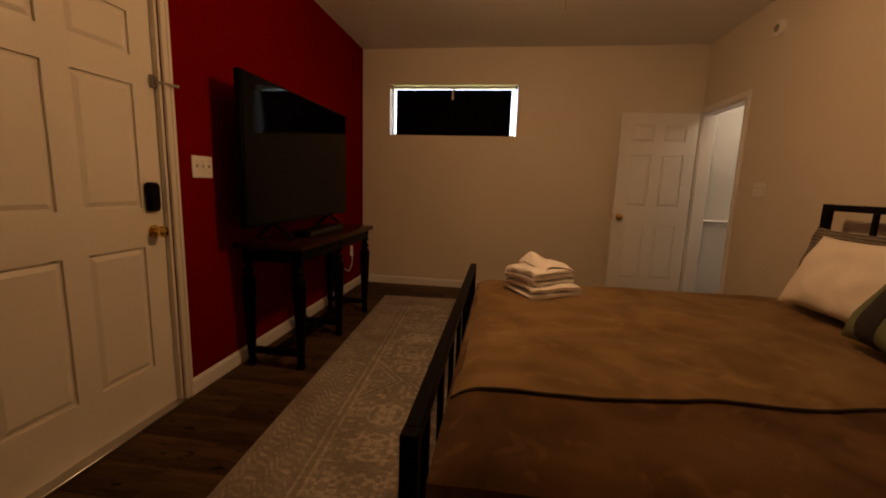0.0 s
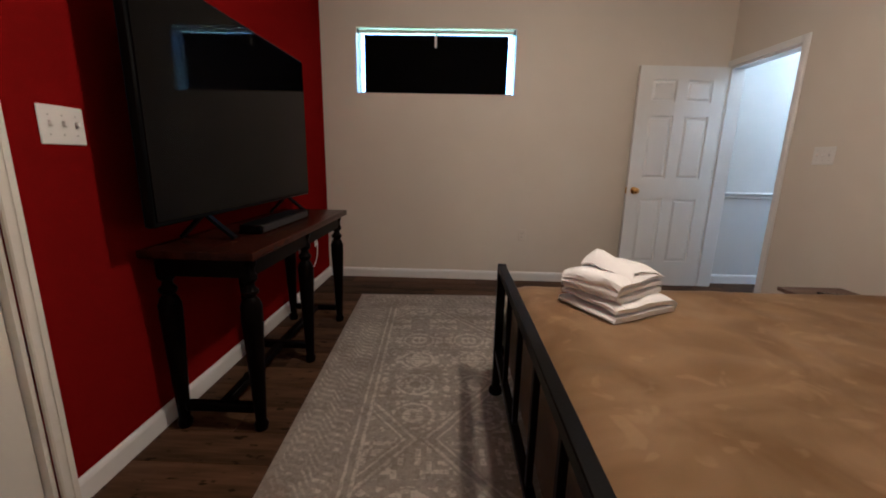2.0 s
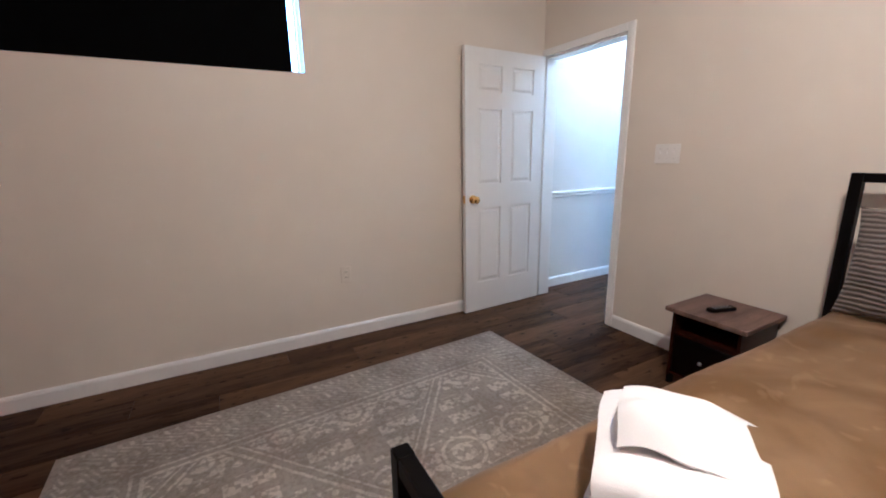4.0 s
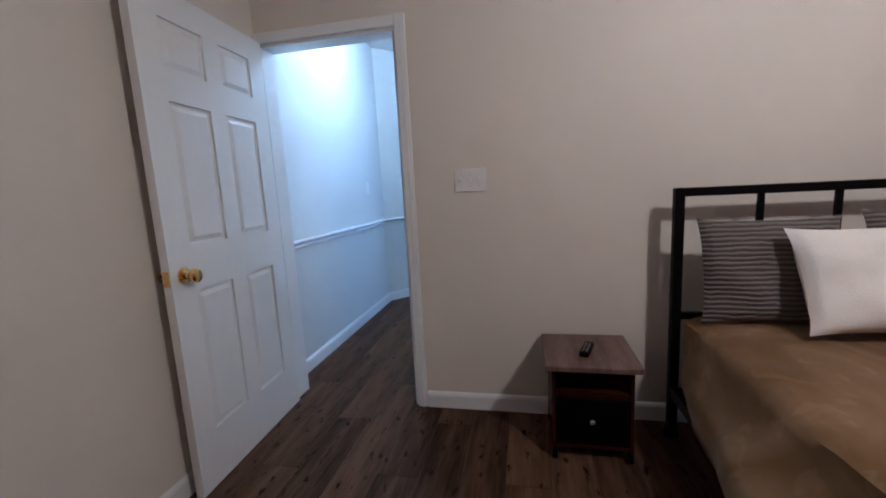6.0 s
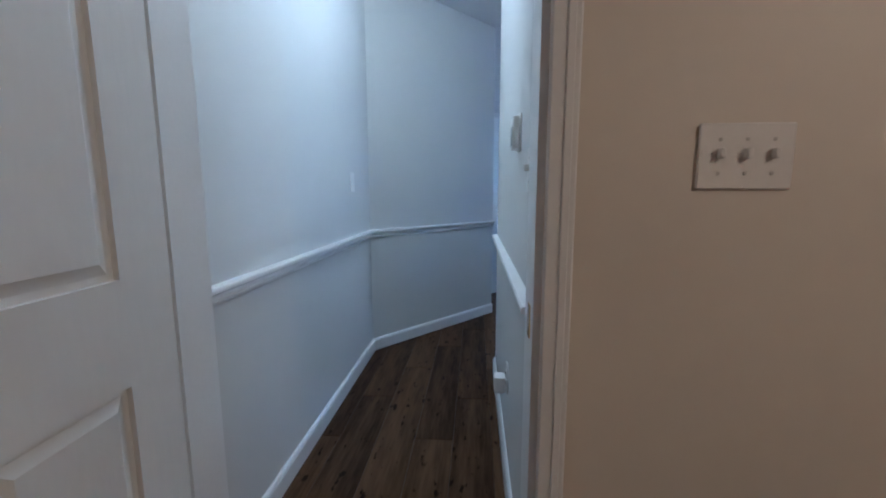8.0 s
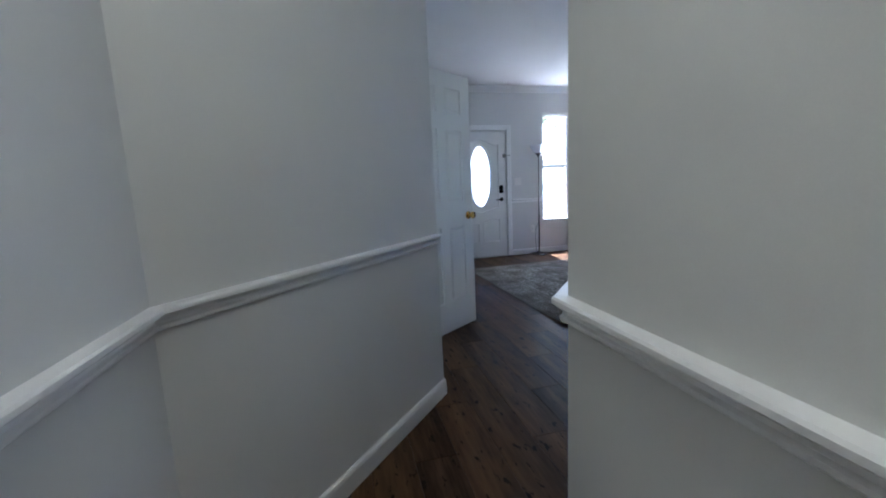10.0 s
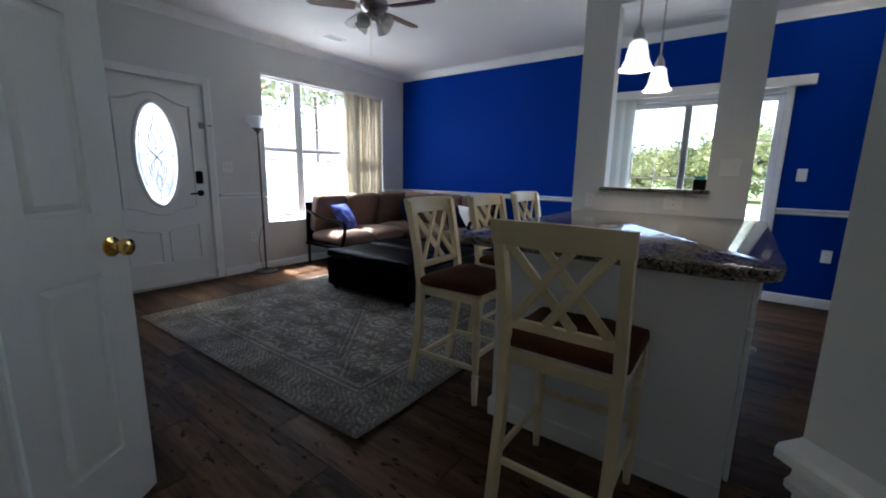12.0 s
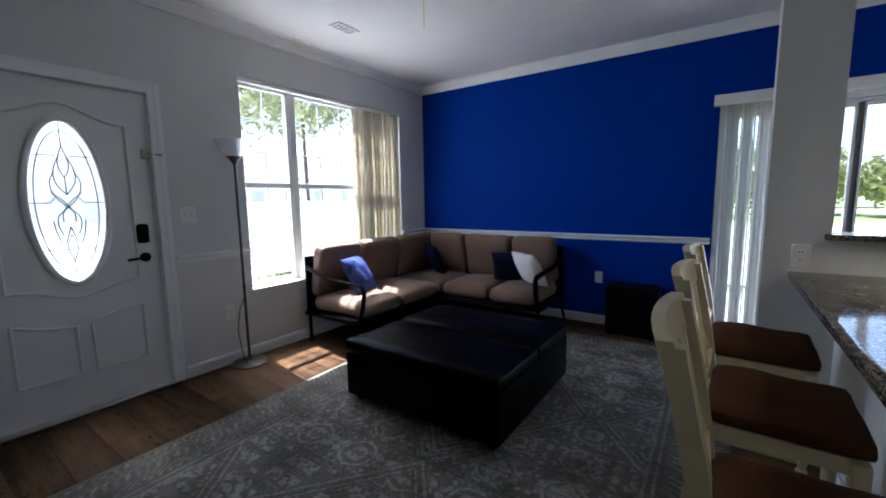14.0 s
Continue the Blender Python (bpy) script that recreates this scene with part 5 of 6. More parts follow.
for k in range(5):
    for j in (-0.008, 0.008):
        part("button", boxed(-0.05 + 0.022 * k, -0.042 + 0.022 * k, j - 0.004, j + 0.004, 0.02, 0.022), M_GREYPLASTIC, rm)


def ceiling_fan(name, x, y, blade_mat, label, turn, glass_mat, chain=0.25, top=H):
    """Five-blade fan on a short rod with a cluster of four bell shades."""
    fan = thing(name, label, "ceiling fan", m=pose(x, y, top, 0, 0, turn))
    part("canopy", lathe([(0.07, 0), (0.066, -0.025), (0.03, -0.05), (0.016, -0.055)][::-1], 24), M_PEWTER, fan)
    part("rod", lathe([(0.014, -0.10), (0.014, -0.05)], 12), M_PEWTER, fan)
    part("motor", lathe([(0.05, -0.215), (0.09, -0.205), (0.115, -0.18), (0.115, -0.145), (0.09, -0.115), (0.03, -0.095)], 28), M_PEWTER, fan)
    for k in range(5):
        r = Matrix.Rotation(2 * math.pi * k / 5, 4, "Z") @ Matrix.Translation((0, 0, -0.19)) @ Matrix.Rotation(radians(11), 4, "X")
        out = [(0.15, -0.045), (0.22, -0.056), (0.42, -0.062), (0.50, -0.056), (0.53, -0.03), (0.53, 0.03), (0.50, 0.056), (0.42, 0.062), (0.22, 0.056), (0.15, 0.045)]
        bm = prism(out, -0.004, 0.004)
        bmesh.ops.transform(bm, matrix=r, verts=bm.verts[:])
        blade = part("blade", bm, blade_mat, fan, "brown wooden blade", smooth=False)
        bm = bar((0.10, 0, 0.004), (0.24, 0, 0.008), 0.05, 0.006)
        bmesh.ops.transform(bm, matrix=r, verts=bm.verts[:])
        part("blade_iron", bm, M_PEWTER, blade, "pewter blade bracket")
    part("light_hub", lathe([(0.02, -0.285), (0.05, -0.27), (0.055, -0.235), (0.05, -0.215)], 20), M_PEWTER, fan)
    for k in range(4):
        r = Matrix.Rotation(math.pi / 4 + math.pi / 2 * k, 4, "Z") @ Matrix.Translation((0.05, 0, -0.255)) @ Matrix.Rotation(radians(128), 4, "Y")
        bm = lathe([(0.022, 0), (0.026, 0.02), (0.040, 0.06), (0.058, 0.11), (0.062, 0.115), (0.055, 0.11), (0.036, 0.06), (0.020, 0.02)], 18, cap=False)
        bmesh.ops.transform(bm, matrix=r, verts=bm.verts[:])
        part("shade", bm, glass_mat, fan, "pale glass bell shade")
    part("pull_chain", tube([(0.03, 0.02, -0.27), (0.03, 0.02, -0.27 - chain)], 0.002, False, 5), M_BRASS, fan)
    return fan


ceiling_fan("ceiling_fan", -1.82, -2.67, M_FANWOOD, "ceiling fan with brown blades over the bed", 20, M_FANGLASS, 0.42)

# ---- hall things ----
th = plate("thermostat", (0.60, HALL_S, 1.395), (0, 1), 0.09, 0.12, "white thermostat on the hall wall")
th["category"] = "thermostat"
part("housing", boxed(-0.04, 0.04, 0.007, 0.028, -0.052, 0.052, 0.004), M_WHITEPLASTIC, th)
part("vent_slots", boxed(-0.03, 0.03, 0.028, 0.0295, -0.04, 0.02), M_GREYPLASTIC, th)
plate("light_switch", (0.30, HALL_S, 1.262), (0, 1), 0.075, 0.118, "white single light switch on the hall wall", toggles=1)
plate("wall_outlet", (0.86, HALL_S, 0.42), (0, 1), 0.075, 0.118, "white outlet low on the hall wall", sockets=2)
plug = solo("plug_in_freshener", boxed(0.83, 0.89, HALL_S + 0.012, HALL_S + 0.06, 0.36, 0.43, 0.01, seg=2), M_WHITEPLASTIC, "white plug-in air freshener in the outlet", "air freshener")
plate("wall_outlet", (1.72, HALL_N, 1.27), (0, -1), 0.075, 0.118, "white blank cover plate on the hall wall", sockets=0)
dn = (Vector(DIAG_R[1]) - Vector(DIAG_R[0])).normalized()
pc = Vector(DIAG_R[0]) + dn * 0.86
plate("light_switch", (pc.x, pc.y, 1.250), (-dn.y, dn.x), 0.17, 0.122, "white triple light switch on the slanting wall", toggles=3)
qc = Vector(DIAG_R[0]) + dn * 0.88
dc = plate("door_chime", (qc.x, qc.y, 1.60), (-dn.y, dn.x), 0.115, 0.155, "white boxy door chime on the slanting wall")
dc["category"] = "chime"
part("housing", boxed(-0.05, 0.05, 0.007, 0.040, -0.07, 0.07, 0.006), M_WHITEPLASTIC, dc)
hl = thing("ceiling_light", "round flush ceiling light in the hall", "ceiling light", m=pose(1.05, -0.38, HL))
part("base", lathe([(0.15, -0.03), (0.155, 0)], 28), M_PEWTER, hl)
part("diffuser", lathe([(0.02, -0.10), (0.08, -0.085), (0.13, -0.05), (0.14, -0.03)], 28), M_HALLGLASS, hl, "lit glass bowl")

# ---- living room things ----
rug("area_rug", 5.235, -3.83, 1.275, 1.8, 0.8, M_RUG_B, "grey and ivory distressed patterned rug under the ottoman", curl=True)

ott = thing("ottoman", "large square black leather storage ottoman", "ottoman")
OX0, OX1, OY0, OY1 = 4.92, 6.04, -4.60, -3.505
part("body", boxed(OX0 + 0.01, OX1 - 0.01, OY0 + 0.01, OY1 - 0.01, 0.055, 0.335, 0.012, seg=2), M_LEATHER, ott)
for k in (0, 1):
    bm = cushion(OX1 - OX0, (OY1 - OY0) / 2 - 0.004, 0.088, 0.010, 3 + k, 10)
    bmesh.ops.translate(bm, vec=((OX0 + OX1) / 2, OY0 + (OY1 - OY0) * (0.25 + 0.5 * k), 0.337), verts=bm.verts[:])
    lid = part("lid", bm, M_LEATHER, ott, "padded black leather lid")
    part("piping", tube([(OX0 + 0.02, OY0 + (OY1 - OY0) * (0.02 + 0.48 * (k + 0.02)), 0.352), (OX1 - 0.02, OY0 + (OY1 - OY0) * (0.02 + 0.48 * (k + 0.02)), 0.352)], 0.004, False, 6), M_LEATHER, lid)
for x in (OX0 + 0.07, OX1 - 0.07):
    for y in (OY0 + 0.07, OY1 - 0.07):
        part("foot", lathe([(0.02, 0.012), (0.028, 0.03), (0.03, 0.056)], 14, (x, y, 0)), M_PLASTIC, ott)

sofa = thing("sectional_sofa", "dark framed corner sofa with brown cushions", "sofa")
SX, SY, SD = 7.25, -6.00, 0.72
EY = -4.10
WX = 5.40
fr = M_TURNED
part("seat_frame", boxed(SX - SD, SX, SY, EY, 0.25, 0.285, 0.006), fr, sofa)
part("seat_frame", boxed(WX, SX - SD, SY, SY + SD, 0.25, 0.285, 0.006), fr, sofa)
for x, y in ((SX - 0.04, EY - 0.03), (SX - SD + 0.03, EY - 0.03), (SX - SD + 0.03, SY + SD), (WX + 0.03, SY + SD - 0.03), (WX + 0.03, SY + 0.04), (SX - 0.04, SY + 0.04)):
    o = -0.05 if x < SX - 0.3 else 0.0
    part("leg", tube([(x + o, y, 0.0), (x + o * 0.55, y, 0.06), (x + o * 0.12, y, 0.16), (x, y, 0.255)], 0.015, False, 8), fr, sofa)
arm = [(SX - 0.02, EY - 0.03, 0.70), (SX - 0.30, EY - 0.03, 0.615), (SX - 0.55, EY - 0.03, 0.60), (SX - SD - 0.02, EY - 0.03, 0.585), (SX - SD - 0.05, EY - 0.03, 0.55),
       (SX - SD - 0.03, EY - 0.03, 0.42), (SX - SD + 0.03, EY - 0.03, 0.26)]
part("armrest", tube(arm, 0.024, False, 10, flat=0.7), fr, sofa, "curved black armrest")
arm = [(WX + 0.03, SY + 0.02, 0.70), (WX + 0.03, SY + 0.30, 0.615), (WX + 0.03, SY + 0.55, 0.60), (WX + 0.03, SY + SD + 0.02, 0.585), (WX + 0.03, SY + SD + 0.05, 0.55),
       (WX + 0.03, SY + SD + 0.03, 0.42), (WX + 0.03, SY + SD - 0.03, 0.26)]
part("armrest", tube(arm, 0.024, False, 10, flat=0.7), fr, sofa, "curved black armrest")
bm = boxed(SX - 0.03, SX, SY, EY - 0.02, 0.28, 0.80, 0.006)
part("back_frame", bm, fr, sofa)
part("back_frame", boxed(WX + 0.02, SX - 0.03, SY, SY + 0.03, 0.28, 0.80, 0.006), fr, sofa)


def sofa_cushion(name, w, d, h, m, seed):
    bm = cushion(w, d, h, 0.035, seed)
    bmesh.ops.transform(bm, matrix=m, verts=bm.verts[:])
    part(name, bm, M_SOFA, sofa, "worn brown canvas cushion")


for k, (y0, y1) in enumerate(((EY - 0.06, -4.69), (-4.70, -5.27), (-5.28, SY + 0.04))):
    sofa_cushion("seat_cushion", 0.68, y0 - y1, 0.14, pose(SX - 0.38, (y0 + y1) / 2, 0.285), k)
    sofa_cushion("back_cushion", y0 - y1 - 0.01, 0.50, 0.15, pose(SX - 0.10, (y0 + y1) / 2, 0.655, 0, 78, 0) @ pose(0, 0, -0.075, 0, 0, 90), k + 10)
for k, (x0, x1) in enumerate(((WX + 0.06, 5.95), (5.96, 6.51))):
    sofa_cushion("seat_cushion", x1 - x0, 0.68, 0.14, pose((x0 + x1) / 2, SY + 0.38, 0.285), k + 4)
for k, (x0, x1) in enumerate(((WX + 0.06, 5.95), (5.96, 6.55), (6.56, 7.05))):
    sofa_cushion("back_cushion", x1 - x0 - 0.01, 0.50, 0.15, pose((x0 + x1) / 2, SY + 0.10, 0.655, 78, 0, 0) @ pose(0, 0, -0.075), k + 14)


def sofa_pillow(label, w, mat, m, seed):
    ob = solo("throw_pillow", pillow(w, w, 0.14, seed), mat, label, "pillow", group="pillows on the sofa")
    ob.matrix_world = m


sofa_pillow("blue and white printed throw pillow on the sofa", 0.40, M_BLUEPRINT, Matrix.Translation((6.92, -4.50, 0.60)) @ Euler((0, 0, radians(-75))).to_matrix().to_4x4() @ Euler((radians(62), 0, radians(8))).to_matrix().to_4x4(), 21)
sofa_pillow("navy throw pillow in the sofa corner", 0.38, M_NAVY, Matrix.Translation((6.86, -5.66, 0.60)) @ Euler((0, 0, radians(-40))).to_matrix().to_4x4() @ Euler((radians(68), 0, 0)).to_matrix().to_4x4(), 22)
sofa_pillow("navy throw pillow on the sofa", 0.38, M_NAVY, Matrix.Translation((5.86, -5.62, 0.60)) @ Euler((0, 0, radians(6))).to_matrix().to_4x4() @ Euler((radians(58), 0, radians(12))).to_matrix().to_4x4(), 23)
sofa_pillow("white throw pillow beside the sofa arm", 0.38, M_WHITECLOTH, Matrix.Translation((5.62, -5.54, 0.61)) @ Euler((0, 0, radians(-12))).to_matrix().to_4x4() @ Euler((radians(60), 0, radians(-20))).to_matrix().to_4x4(), 24)

lamp = thing("floor_lamp", "slim pewter torchiere lamp with a white glass bowl", "floor lamp", m=pose(7.19, -3.505, 0))
part("base", lathe([(0.13, 0), (0.135, 0.012), (0.12, 0.022), (0.03, 0.032), (0.016, 0.05)], 28), M_DARKPEWTER, lamp)
part("pole", lathe([(0.010, 0.04), (0.010, 0.62), (0.014, 0.63), (0.014, 0.65), (0.010, 0.66), (0.010, 1.62)], 12), M_DARKPEWTER, lamp)
part("cup", lathe([(0.012, 1.60), (0.03, 1.63), (0.055, 1.655), (0.058, 1.66)], 20), M_DARKPEWTER, lamp)
part("shade", lathe([(0.04, 1.655), (0.09, 1.70), (0.125, 1.765), (0.13, 1.785), (0.126, 1.785), (0.085, 1.705), (0.03, 1.66)], 28, cap=False), M_FROST, lamp, "white frosted glass bowl")
part("cord", tube([(0.01, 0.0, 0.55), (0.04, 0.03, 0.45), (0.03, 0.06, 0.28), (0.01, 0.05, 0.12), (-0.03, 0.05, 0.035), (-0.12, 0.06, 0.018)], 0.0035, False, 6), M_PLASTIC, lamp, "dark trailing cord")

ceiling_fan("ceiling_fan", 5.325, -3.53, M_FANWOOD, "pewter ceiling fan with brown blades and glass shades", 54, M_FANGLASS, 0.30, HL)


def vent(x, y, w, d):
    v = thing("ceiling_vent", "white slatted ceiling vent", "vent", m=pose(x, y, HL))
    bm = bmesh.new()
    for a, b, c, e in ((-w, w, -d, -d + 0.015), (-w, w, d - 0.015, d), (-w, -w + 0.015, -d + 0.015, d - 0.015), (w - 0.015, w, -d + 0.015, d - 0.015)):
        box(bm, a, b, c, e, -0.010, -0.001)
    part("rim", bm, M_TRIM, v, smooth=False)
    part("backing", boxed(-w + 0.015, w - 0.015, -d + 0.015, d - 0.015, -0.003, -0.001), M_GREYPLASTIC, v)
    for k in range(6):
        y1 = -d + 0.025 + (2 * d - 0.05) * k / 5
        part("slat", boxed(-w + 0.015, w - 0.015, y1 - 0.005, y1 + 0.005, -0.009, -0.004), M_TRIM, v, smooth=False)


vent(6.71, -4.245, 0.06, 0.115)
vent(3.11, -5.78, 0.13, 0.06)

# peninsula
base = thing("base_cabinet", "white panelled peninsula cabinet under the counter", "cabinet")
CX0, CX1, CY0, CY1 = 2.62, 3.58, -4.485, -2.63
part("body", boxed(CX0, CX1, CY0, CY1, 0.0, 0.878, 0.003), M_TRIM, base, "white painted panel", smooth=False)
bm = boxed(CX0, CX1 + 0.014, CY1, CY1 + 0.014, 0.0, 0.09, 0.003)
box(bm, CX1, CX1 + 0.014, CY0, CY1, 0.0, 0.09, 0.003)
part("plinth", bm, M_TRIM, base, smooth=False)
for k in range(3):
    y0 = CY0 + 0.02 + k * 0.615
    d = part("drawer", boxed(CX0 - 0.02, CX0 - 0.001, y0, y0 + 0.60, 0.70, 0.86, 0.004), M_TRIM, base)
    part("knob", boxed(CX0 - 0.04, CX0 - 0.02, y0 + 0.29, y0 + 0.31, 0.77, 0.79, 0.005), M_STEEL, d)
    d = part("door", boxed(CX0 - 0.02, CX0 - 0.001, y0, y0 + 0.60, 0.11, 0.69, 0.004), M_TRIM, base)
    part("knob", boxed(CX0 - 0.04, CX0 - 0.02, y0 + 0.54, y0 + 0.56, 0.60, 0.62, 0.005), M_STEEL, d)
out = [(2.54, -4.486), (3.78, -4.486)]
for cx, cy, a0 in ((3.78 - 0.16, -2.50 - 0.16, 0), (2.54 + 0.16, -2.50 - 0.16, 90)):
    out += [(cx + 0.16 * math.cos(radians(a0 + 10 * k)), cy + 0.16 * math.sin(radians(a0 + 10 * k))) for k in range(10)]
ct = solo("countertop", prism(out, 0.8965, 0.920, bevel=0.008), M_GRANITE, "polished speckled granite counter with rounded corners", "countertop")
part("edge", prism([(3.16 + (x - 3.16) * 0.994, -3.49 + (y + 3.49) * (0.997 if y > -4.4 else 1.0)) for x, y in out], 0.880, 0.8965, bevel=0.006), M_GRANITE, ct, "stepped lower granite edge")
solo("serving_sill", boxed(2.885, 3.655, -4.64, -4.44, 1.086, 1.113, 0.006), M_GRANITE, "speckled granite sill in the serving opening", "sill")
bx = thing("desk_caddy", "small black caddy on the granite sill", "caddy", m=pose(2.958, -4.53, 1.113))
part("box", boxed(-0.04, 0.04, -0.035, 0.035, 0, 0.075, 0.004), M_PLASTIC, bx)
part("card", boxed(-0.03, 0.035, -0.005, 0.0, 0.03, 0.10), material("teal_card", (0.05, 0.30, 0.34), 0.6), bx, "teal card")
plate("wall_outlet", (3.11, -4.487, 1.015), (0, 1), 0.125, 0.118, "white double outlet above the counter", sockets=2)
plate("wall_outlet", (3.735, -4.487, 1.0), (0, 1), 0.075, 0.118, "white outlet above the counter", sockets=2)
plate("light_switch", (2.785, -4.487, 1.275), (0, 1), 0.12, 0.118, "white double light switch on the pillar", toggles=2)
plate("light_switch", (2.275, BLUE_Y, 1.245), (0, 1), 0.075, 0.118, "white light switch on the blue wall", toggles=1)
plate("wall_outlet", (2.0, BLUE_Y, 0.50), (0, 1), 0.075, 0.118, "white outlet on the blue wall", sockets=2)
plate("wall_outlet", (5.08, BLUE_Y, 0.49), (0, 1), 0.075, 0.118, "white outlet low on the blue wall", sockets=2)
plate("wall_outlet", (EAST_LR, -3.44, 0.42), (-1, 0), 0.075, 0.118, "white outlet behind the floor lamp", sockets=2)
plate("light_switch", (EAST_LR, -3.19, 1.22), (-1, 0), 0.115, 0.118, "white double light switch by the front door", toggles=2)
spk = thing("subwoofer", "black boxy subwoofer on the floor by the sofa", "speaker", m=pose(4.72, -5.90, 0))
part("cabinet", boxed(-0.22, 0.22, -0.14, 0.14, 0.02, 0.47, 0.01), M_PLASTIC, spk)
part("grille", boxed(-0.20, 0.20, 0.14, 0.15, 0.04, 0.45, 0.004), M_PLASTIC, spk)
for x in (-0.18, 0.18):
    for y in (-0.1, 0.1):
        part("foot", boxed(x - 0.02, x + 0.02, y - 0.02, y + 0.02, 0, 0.02), M_PLASTIC, spk)


def stool():
    """Counter stool; seat faces +y, origin on the floor under the seat's middle."""
    s = thing("counter_stool", "cream painted counter stool with a brown padded seat", "stool", "stools round the counter")
    w, d, top, seat = 0.42, 0.41, 1.055, 0.605
    for x in (-w / 2 + 0.02, w / 2 - 0.02):
        pts = [(x, -d / 2 - 0.045, 0), (x, -d / 2 + 0.01, 0.35), (x, -d / 2 + 0.02, 0.60), (x, -d / 2 - 0.01, 0.80), (x * 1.02, -d / 2 - 0.06, top - 0.01)]
        bm = bmesh.new()
        ring = []
        for px, py, pz in pts:
            ring.append([bm.verts.new((px + a, py + b, pz)) for a, b in ((-0.017, -0.02), (0.017, -0.02), (0.017, 0.02), (-0.017, 0.02))])
        for a, b in zip(ring, ring[1:]):
            for k in range(4):
                bm.faces.new((a[k], a[(k + 1) % 4], b[(k + 1) % 4], b[k]))
        bm.faces.new(ring[0][::-1])
        bm.faces.new(ring[-1])
        part("back_leg", bm, M_CREAM, s, smooth=False)
        bm = lathe([(0.013, 0), (0.016, 0.06), (0.019, 0.13), (0.013, 0.145), (0.021, 0.158), (0.013, 0.172), (0.018, 0.20), (0.021, 0.34), (0.020, 0.40), (0.013, 0.415), (0.023, 0.43), (0.013, 0.445), (0.021, 0.46), (0.021, 0.50)], 14, (x, d / 2 - 0.03, 0))
        box(bm, x - 0.021, x + 0.021, d / 2 - 0.051, d / 2 - 0.009, 0.50, seat - 0.02, 0.002)
        part("front_leg", bm, M_CREAM, s)
        part("side_stretcher", bar((x, -d / 2, 0.20), (x, d / 2 - 0.045, 0.20), 0.018, 0.026, bevel=0.003), M_CREAM, s)
        part("side_rail", bar((x, -d / 2 + 0.035, seat - 0.035), (x, d / 2 - 0.05, seat - 0.035), 0.020, 0.05, bevel=0.003), M_CREAM, s)
    part("front_stretcher", bar((-w / 2 + 0.035, d / 2 - 0.03, 0.27), (w / 2 - 0.035, d / 2 - 0.03, 0.27), 0.02, 0.028, bevel=0.003), M_CREAM, s)
    part("back_stretcher", bar((-w / 2 + 0.037, -d / 2 - 0.005, 0.17), (w / 2 - 0.037, -d / 2 - 0.005, 0.17), 0.018, 0.026, bevel=0.003), M_CREAM, s)
    part("front_rail", bar((-w / 2 + 0.04, d / 2 - 0.03, seat - 0.035), (w / 2 - 0.04, d / 2 - 0.03, seat - 0.035), 0.02, 0.05, bevel=0.003), M_CREAM, s)
    part("back_rail", bar((-w / 2 + 0.037, -d / 2 + 0.02, seat - 0.035), (w / 2 - 0.037, -d / 2 + 0.02, seat - 0.035), 0.02, 0.05, bevel=0.003), M_CREAM, s)
    bm = cushion(w + 0.01, d - 0.02, 0.055, 0.02, 2)
    bmesh.ops.translate(bm, vec=(0, 0.012, seat - 0.01), verts=bm.verts[:])
    part("seat", bm, M_SEAT, s, "brown fabric seat pad")
    yb = lambda z: -d / 2 + 0.018 - 0.085 * max(0.0, (z - 0.62) / 0.415) ** 1.3
    # curved top rail
    bm = bmesh.new()
    ring = []
    for k in range(9):
        u = -1 + k / 4
        x, bow = u * (w / 2 + 0.004), -0.022 * (1 - u * u)
        ring.append([bm.verts.new((x, yb(z) + bow + o, z)) for o, z in ((-0.014, top - 0.076), (0.014, top - 0.076), (0.014, top + 0.006 - 0.004 * u * u), (-0.014, top + 0.006 - 0.004 * u * u))])
    for a, b in zip(ring, ring[1:]):
        for k in range(4):
            bm.faces.new((a[k], a[(k + 1) % 4], b[(k + 1) % 4], b[k]))
    bm.faces.new(ring[0][::-1])
    bm.faces.new(ring[-1])
    part("top_rail", bm, M_CREAM, s, smooth=False)
    zl = 0.70
    part("cross_rail", bar((-w / 2 + 0.037, yb(zl), zl), (w / 2 - 0.037, yb(zl), zl), 0.022, 0.035, bevel=0.003), M_CREAM, s)
    z0, z1 = zl + 0.015, top - 0.072
    for a, b in ((-0.155, 0.045), (-0.045, 0.155), (0.155, -0.045), (0.045, -0.155)):
        part("lattice_bar", bar((a, yb(z0) - 0.004 * (1 if a < b else -1), z0), (b, yb(z1) - 0.012 - 0.004 * (1 if a < b else -1), z1), 0.016, 0.030, bevel=0.002), M_CREAM, s)
    return s


first = stool()
first.matrix_world = pose(3.105, -2.375, 0, 0, 0, 181)
for x, y, a in ((3.87, -2.825, 92), (3.89, -3.478, 88), (3.905, -4.135, 88)):
    copy_thing(first, pose(x, y, 0, 0, 0, a))

